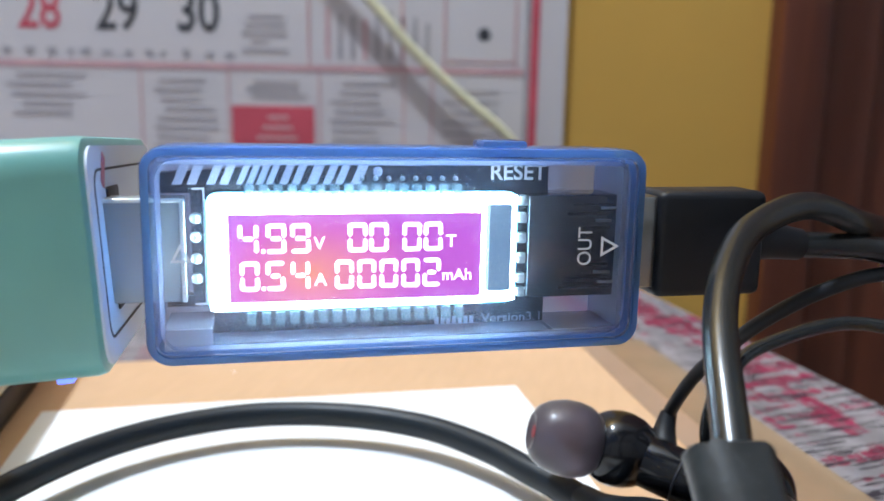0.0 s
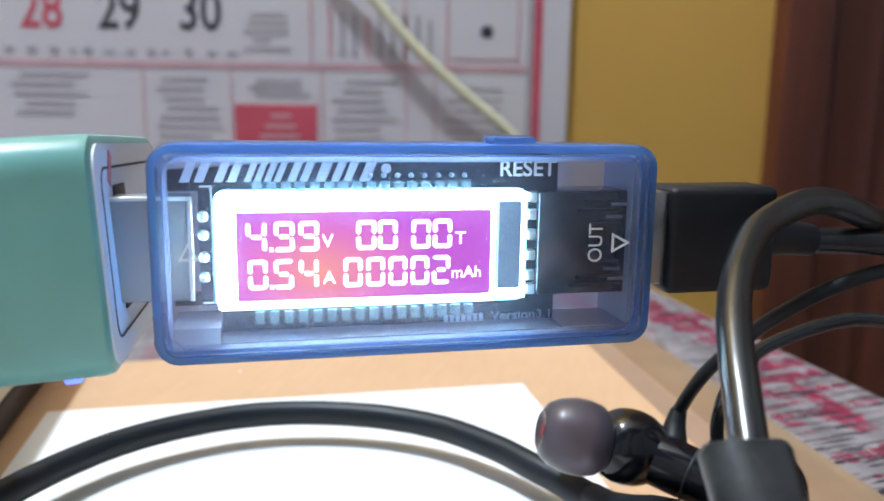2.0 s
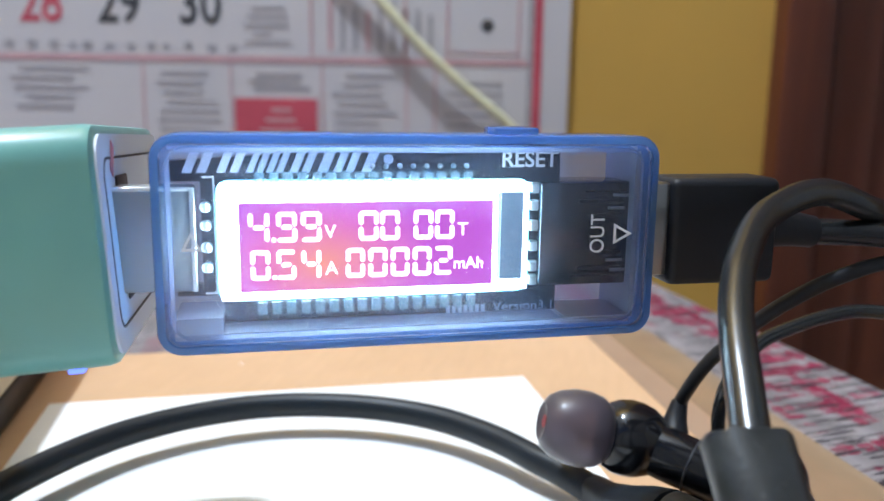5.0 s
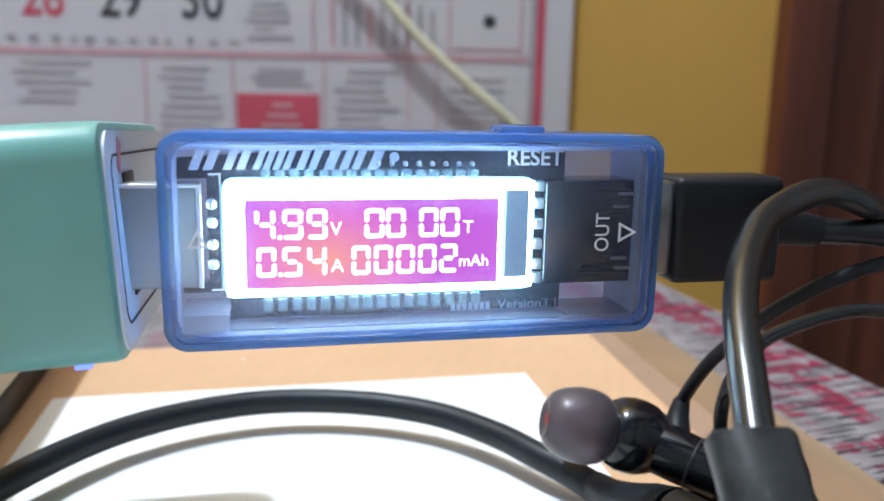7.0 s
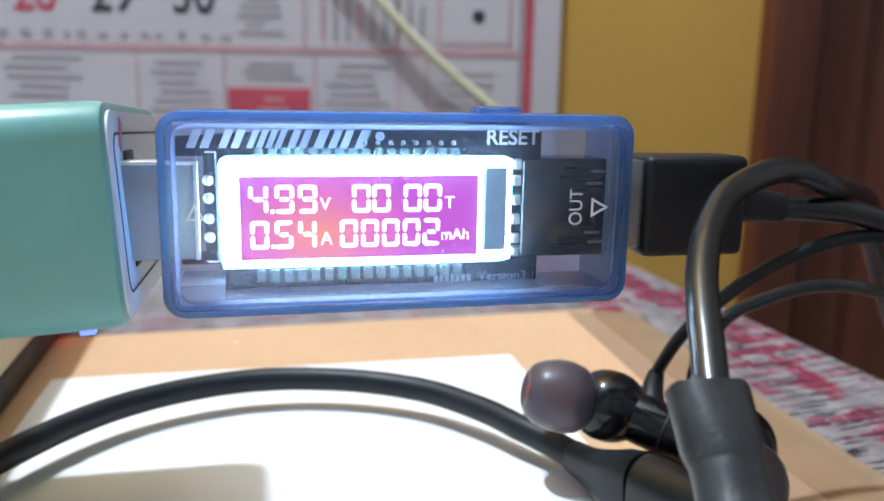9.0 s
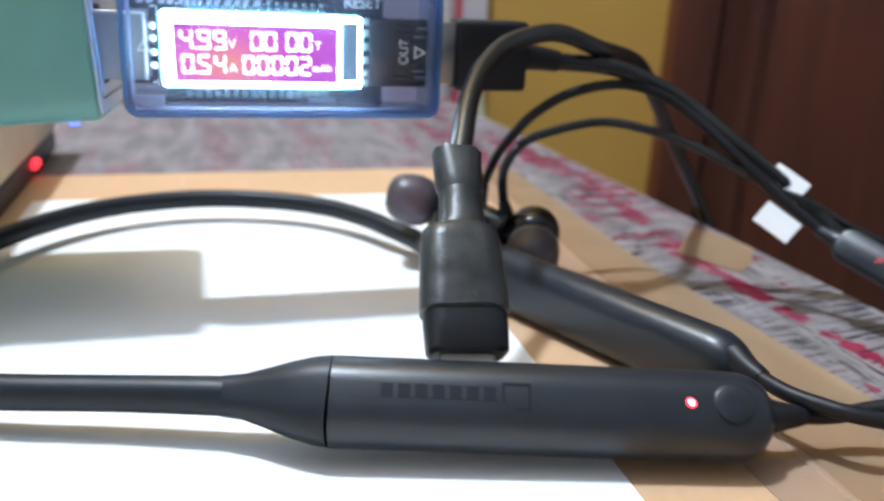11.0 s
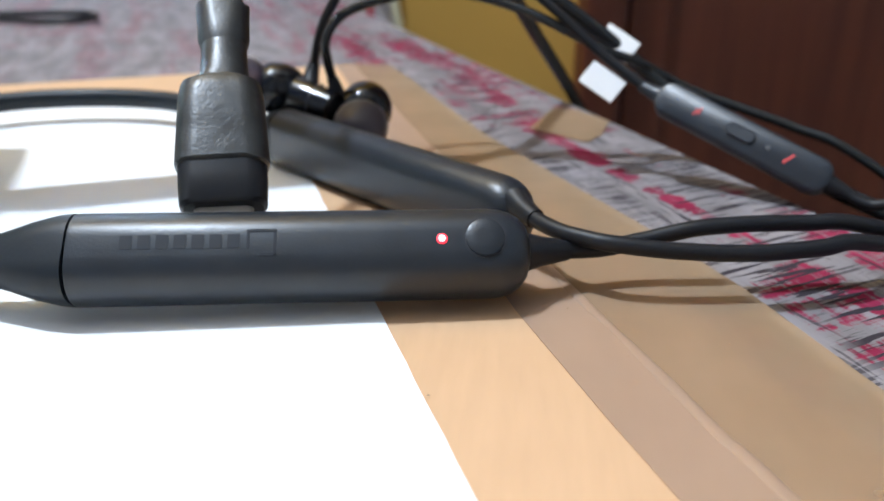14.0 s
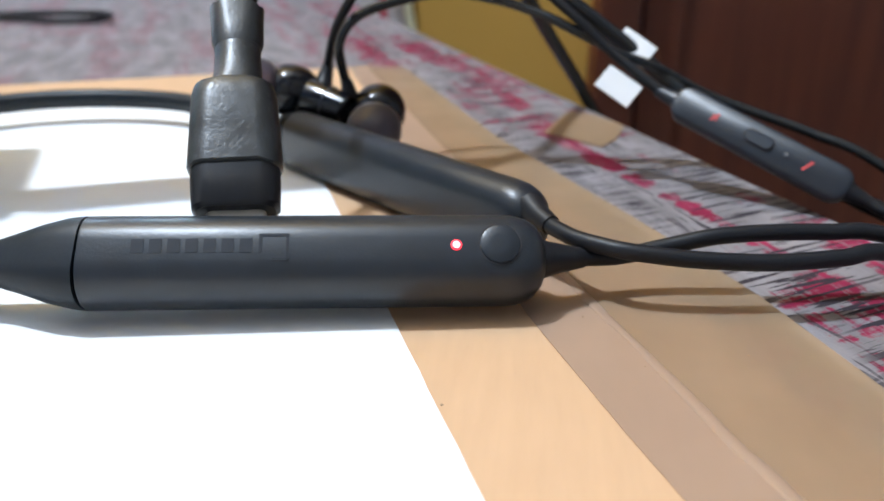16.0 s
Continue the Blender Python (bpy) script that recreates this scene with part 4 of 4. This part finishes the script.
for x0, x1, y0, y1 in ((0.0, 0.0040, 0.0035, 0.0039), (0.0, 0.0004, 0.0011, 0.0035), (0.0036, 0.0040, 0.0, 0.0035), (0.0018, 0.0040, 0.0, 0.0004)):
    part("brand_square", moved(slab(x0, x1, y0, y1, -0.0004, 0.00006), pod_frame(0.0237, -0.0018)), ENGRAVING_SHADE, pod1)
# near taper and band
def taper(points, heights, thicks, hdir):
    rings = []
    for i, p in enumerate(points):
        d = (Vector(points[min(i + 1, len(points) - 1)]) - Vector(points[max(i - 1, 0)])).normalized()
        h = Vector(hdir)
        h = (h - d * h.dot(d)).normalized()
        n = d.cross(h)
        rings.append([tuple(Vector(p) + h * q + n * t) for t, q in outline(thicks[i], heights[i], min(thicks[i], heights[i]) * 0.42, 6)])
    return loft(rings)


part("end_sleeve", taper([(-0.0035, 0.0447, 0.0074), (-0.0005, 0.0442, 0.0076), (0.0030, 0.0436, 0.0078), (0.0065, 0.0430, 0.0079), (0.0098, 0.0426, 0.0080), (0.0120, 0.0424, 0.0080)], (0.0058, 0.0064, 0.0084, 0.0106, 0.0122, 0.0127), (0.0050, 0.0054, 0.0072, 0.0092, 0.0102, 0.0105), HD), BAND_BLACK, pod1, "black rubber end sleeve", smooth=True)

# far pod, upright, resting on its side edge
pod2, qa, qd, qh, qn = pod((0.0365, 0.1114, 0.0066), (0.0775, 0.0545, 0.0066), (0, 0, 1), 0.0130, 0.0088, "pod", "dark grey metal pod lying on edge")
part("end_sleeve", taper([(0.0285, 0.1285, 0.0046), (0.0305, 0.1235, 0.0050), (0.0325, 0.1190, 0.0056), (0.0345, 0.1148, 0.0062), (0.0365, 0.1114, 0.0066)], (0.0052, 0.0062, 0.0084, 0.0112, 0.0127), (0.0048, 0.0054, 0.0068, 0.0082, 0.0086), (0, 0, 1)), BAND_BLACK, pod2, "black rubber end sleeve", smooth=True)
BAND = [(0.0290, 0.1272, 0.0047), (0.0268, 0.1302, 0.0050), (0.0240, 0.1335, 0.0054), (0.0200, 0.1375, 0.0058), (0.0140, 0.1445, 0.0062), (0.0040, 0.1530, 0.0064), (-0.0070, 0.1580, 0.0064), (-0.0185, 0.1600, 0.0064), (-0.0300, 0.1595, 0.0064), (-0.0400, 0.1565, 0.0063), (-0.0500, 0.1505, 0.0062), (-0.0585, 0.1415, 0.0061), (-0.0655, 0.1280, 0.0060), (-0.0710, 0.1100, 0.0058), (-0.0735, 0.0900, 0.0056), (-0.0715, 0.0720, 0.0056), (-0.0640, 0.0570, 0.0058), (-0.0520, 0.0490, 0.0060), (-0.036, 0.0470, 0.0064), (-0.020, 0.0462, 0.0068), (-0.006, 0.0450, 0.0073), (-0.0030, 0.0446, 0.0074)]
part("neckband", tube(BAND, [0.0026] * 3 + [0.0025] * 13 + [0.0027] * 4 + [0.0029] * 2, 18, 0.92), BAND_BLACK, ear, "matt black rubber neckband", smooth=True)

# wires from the pods, crossing
WIRE_A = [(0.0740, 0.0405, 0.0070), (0.0795, 0.0420, 0.0066), (0.0870, 0.0432, 0.0061), (0.0935, 0.0435, 0.0071), (0.1006, 0.0430, 0.0087), (0.1059, 0.0430, 0.0091), (0.1111, 0.0430, 0.0092), (0.1190, 0.0430, 0.0090), (0.1277, 0.0430, 0.0084), (0.150, 0.046, 0.001), (0.178, 0.052, -0.02)]
WIRE_B = [(0.0765, 0.0545, 0.0095), (0.0778, 0.0502, 0.0090), (0.0805, 0.0452, 0.0086), (0.0842, 0.0412, 0.0086), (0.0880, 0.0388, 0.0085), (0.0968, 0.0370, 0.0078), (0.1080, 0.0365, 0.0072), (0.1187, 0.0372, 0.0073), (0.1262, 0.0392, 0.0070), (0.148, 0.046, 0.000), (0.176, 0.056, -0.02)]
part("wire", tube(WIRE_A, 0.0013), BLACK_RUBBER, ear, smooth=True)
part("wire", tube(WIRE_B, 0.0013), BLACK_RUBBER, ear, smooth=True)
part("wire_root", tube([(0.0730, 0.0405, 0.0072), (0.0770, 0.0413, 0.0069), (0.0815, 0.0424, 0.0064)], [0.0034, 0.0023, 0.0015]), BLACK_RUBBER, pod1, smooth=True)
part("wire_root", tube([(0.0762, 0.0555, 0.0098), (0.0770, 0.0525, 0.0093), (0.0782, 0.0494, 0.0089)], [0.0026, 0.0020, 0.0016]), BLACK_RUBBER, pod2, smooth=True)

# inline remote
RL, RR = Vector((0.1160, 0.1000, 0.0168)), Vector((0.1430, 0.0757, 0.0038))
rd = (RR - RL).normalized()
rface = Vector((-0.35, -0.80, 0.50))
rface = (rface - rd * rface.dot(rd)).normalized()
rup = rface.cross(rd)
RM = Matrix((rd, rup, rface)).transposed().to_4x4()
REM = Matrix.Translation((RL + RR) / 2) @ RM
rlen = (RR - RL).length
rings = [[tuple(REM @ Vector((a * k, b * k2, z))) for a, b in outline(rlen, 0.0074, 0.0030, 7)] for z, k, k2 in ((-0.0024, 0.93, 0.7), (-0.0019, 0.98, 0.93), (-0.0008, 1, 1), (0.0012, 1, 1), (0.0020, 0.985, 0.93), (0.0024, 0.95, 0.78))]
remote = part("remote", loft(rings), REMOTE_GREY, ear, "dark grey inline remote with red plus and minus", smooth=True)
part("centre_key", moved(loft([[(a, b, z) for a, b in outline(w, w2, w2 * 0.48, 6)] for z, w, w2 in ((0.002, 0.0062, 0.0027), (0.0027, 0.0062, 0.0027), (0.0030, 0.0056, 0.0021))]), REM), REMOTE_GREY, remote)
part("seam", moved(ring_band(outline(0.0062, 0.0027, 0.00125, 6), outline(0.0068, 0.0033, 0.00155, 6), 0.0021, 0.00246, 0, 0), REM @ Matrix(((0, 1, 0, 0), (0, 0, 1, 0), (1, 0, 0, 0), (0, 0, 0, 1)))), INK, remote)
part("plus_mark", moved(slab(-0.0011, 0.0011, -0.00025, 0.00025, 0.0023, 0.00246), REM @ Matrix.Translation((-0.0098, 0, 0)) @ Matrix.Rotation(radians(60), 4, "Z")), RED_PRINT, remote, "red plus")
part("plus_mark", moved(slab(-0.0007, 0.0007, -0.00025, 0.00025, 0.0023, 0.00247), REM @ Matrix.Translation((-0.0098, 0, 0)) @ Matrix.Rotation(radians(-30), 4, "Z")), RED_PRINT, remote)
part("minus_mark", moved(slab(-0.0013, 0.0013, -0.00028, 0.00028, 0.0023, 0.00246), REM @ Matrix.Translation((0.0105, 0, 0)) @ Matrix.Rotation(radians(65), 4, "Z")), RED_PRINT, remote, "red minus")
part("microphone", moved(turned([(0.0008, 0.0022), (0.0006, 0.0026)], 16), REM @ Matrix.Translation((0.0060, 0, 0))), DARK_STEEL, remote)
part("wire_root", tube([RL - rd * 0.0045, RL - rd * 0.001, RL + rd * 0.001], [0.0012, 0.0016, 0.0022]), REMOTE_GREY, remote, smooth=True)
part("wire_root", tube([RR + rd * 0.004, RR + rd * 0.001, RR - rd * 0.001], [0.0012, 0.0017, 0.0022]), BLACK_RUBBER, remote, smooth=True)
part("wire", tube([RR + rd * 0.003, RR + rd * 0.008, (0.158, 0.064, 0.0005), (0.185, 0.055, -0.025)], 0.0011), BLACK_RUBBER, ear, smooth=True)

# ear buds behind the far pod
def bud(tip, body, tail, name_label):
    """A silicone tip, a bulb and a barrel, along tip -> body -> tail."""
    tip, body, tail = Vector(tip), Vector(body), Vector(tail)
    m = axis_to(tip, body)
    b = part("ear_bud", moved(turned([(0.0020, 0.0042), (0.0040, 0.0045), (0.0052, 0.0054), (0.0059, 0.0068), (0.0062, 0.0086), (0.0061, 0.0104), (0.0056, 0.0122), (0.0047, 0.0137), (0.0034, 0.0148), (0.0018, 0.0155), (0.0002, 0.0157)], 40), m), GLOSS_BLACK, ear, name_label, smooth=True)
    part("ear_tip", moved(turned([(0.0014, -0.0052), (0.0030, -0.0058), (0.0044, -0.0050), (0.0054, -0.0034), (0.0061, -0.0010), (0.0062, 0.0014), (0.0057, 0.0036), (0.0046, 0.0052), (0.0030, 0.0058), (0.0014, 0.0054)]), m), EAR_SILICONE, b, "smoky violet silicone ear tip", smooth=True)
    part("sound_hole", moved(turned([(0.0011, -0.0054), (0.0008, -0.0051), (0.0002, -0.0050)], 16), m), EAR_CORE, b, "red core", smooth=True)
    t = axis_to(body, tail)
    size = (tail - body).length
    part("barrel", moved(turned([(0.0040, 0.0), (0.0044, 0.002), (0.0043, size * 0.55), (0.0040, size - 0.0006), (0.0034, size), (0.0002, size + 0.0002)]), t), GLOSS_BLACK, b, smooth=True)
    part("seam", moved(turned([(0.00428, size * 0.63), (0.00436, size * 0.635), (0.00436, size * 0.65), (0.00426, size * 0.655)], 40), t), INK, b, smooth=True)
    return b


bud1 = bud((0.0252, 0.1270, 0.0162), (0.0352, 0.1275, 0.0140), (0.0472, 0.1195, 0.0108), "glossy black ear bud with silicone tip")
bud2 = bud((0.0526, 0.1118, 0.0080), (0.0540, 0.1200, 0.0105), (0.0435, 0.1240, 0.0066), "glossy black ear bud with silicone tip")
part("wire_root", tube([(0.0412, 0.1262, 0.0140), (0.0418, 0.1285, 0.0168), (0.0427, 0.1298, 0.0198)], [0.0024, 0.0019, 0.0013]), BLACK_RUBBER, bud1, smooth=True)
part("wire_root", tube([(0.0490, 0.1210, 0.0090), (0.0480, 0.1225, 0.0130), (0.0468, 0.1228, 0.0175)], [0.0026, 0.0020, 0.0013]), BLACK_RUBBER, bud2, smooth=True)
HIGH = [(0.0424, 0.1298, 0.0180), (0.0429, 0.1290, 0.0208), (0.0445, 0.1250, 0.0272), (0.0468, 0.1210, 0.0325), (0.0513, 0.1165, 0.0391), (0.0590, 0.1150, 0.0442), (0.0705, 0.1195, 0.0459), (0.0800, 0.1200, 0.0440), (0.0880, 0.1190, 0.0395), (0.0970, 0.1140, 0.0322), (0.1050, 0.1090, 0.0248), tuple(RL - rd * 0.003)]
LOW = [(0.0470, 0.1230, 0.0165), (0.0461, 0.1212, 0.0209), (0.0458, 0.1183, 0.0264), (0.0488, 0.1193, 0.0311), (0.0548, 0.1230, 0.0336), (0.0689, 0.1275, 0.0361), (0.0800, 0.1240, 0.0352), (0.0900, 0.1180, 0.0325), (0.0990, 0.1135, 0.0285), (0.1075, 0.1115, 0.0243), (0.1165, 0.1150, 0.0212), (0.1252, 0.1160, 0.0168), (0.1322, 0.1140, 0.0137), (0.1417, 0.1090, 0.0107), (0.1503, 0.1036, 0.0079), (0.1620, 0.0945, 0.0029), (0.192, 0.072, -0.02)]
part("wire", tube(HIGH, 0.0011), BLACK_RUBBER, ear, smooth=True)
part("wire", tube(LOW, 0.0011), CABLE_GREY, ear, smooth=True)
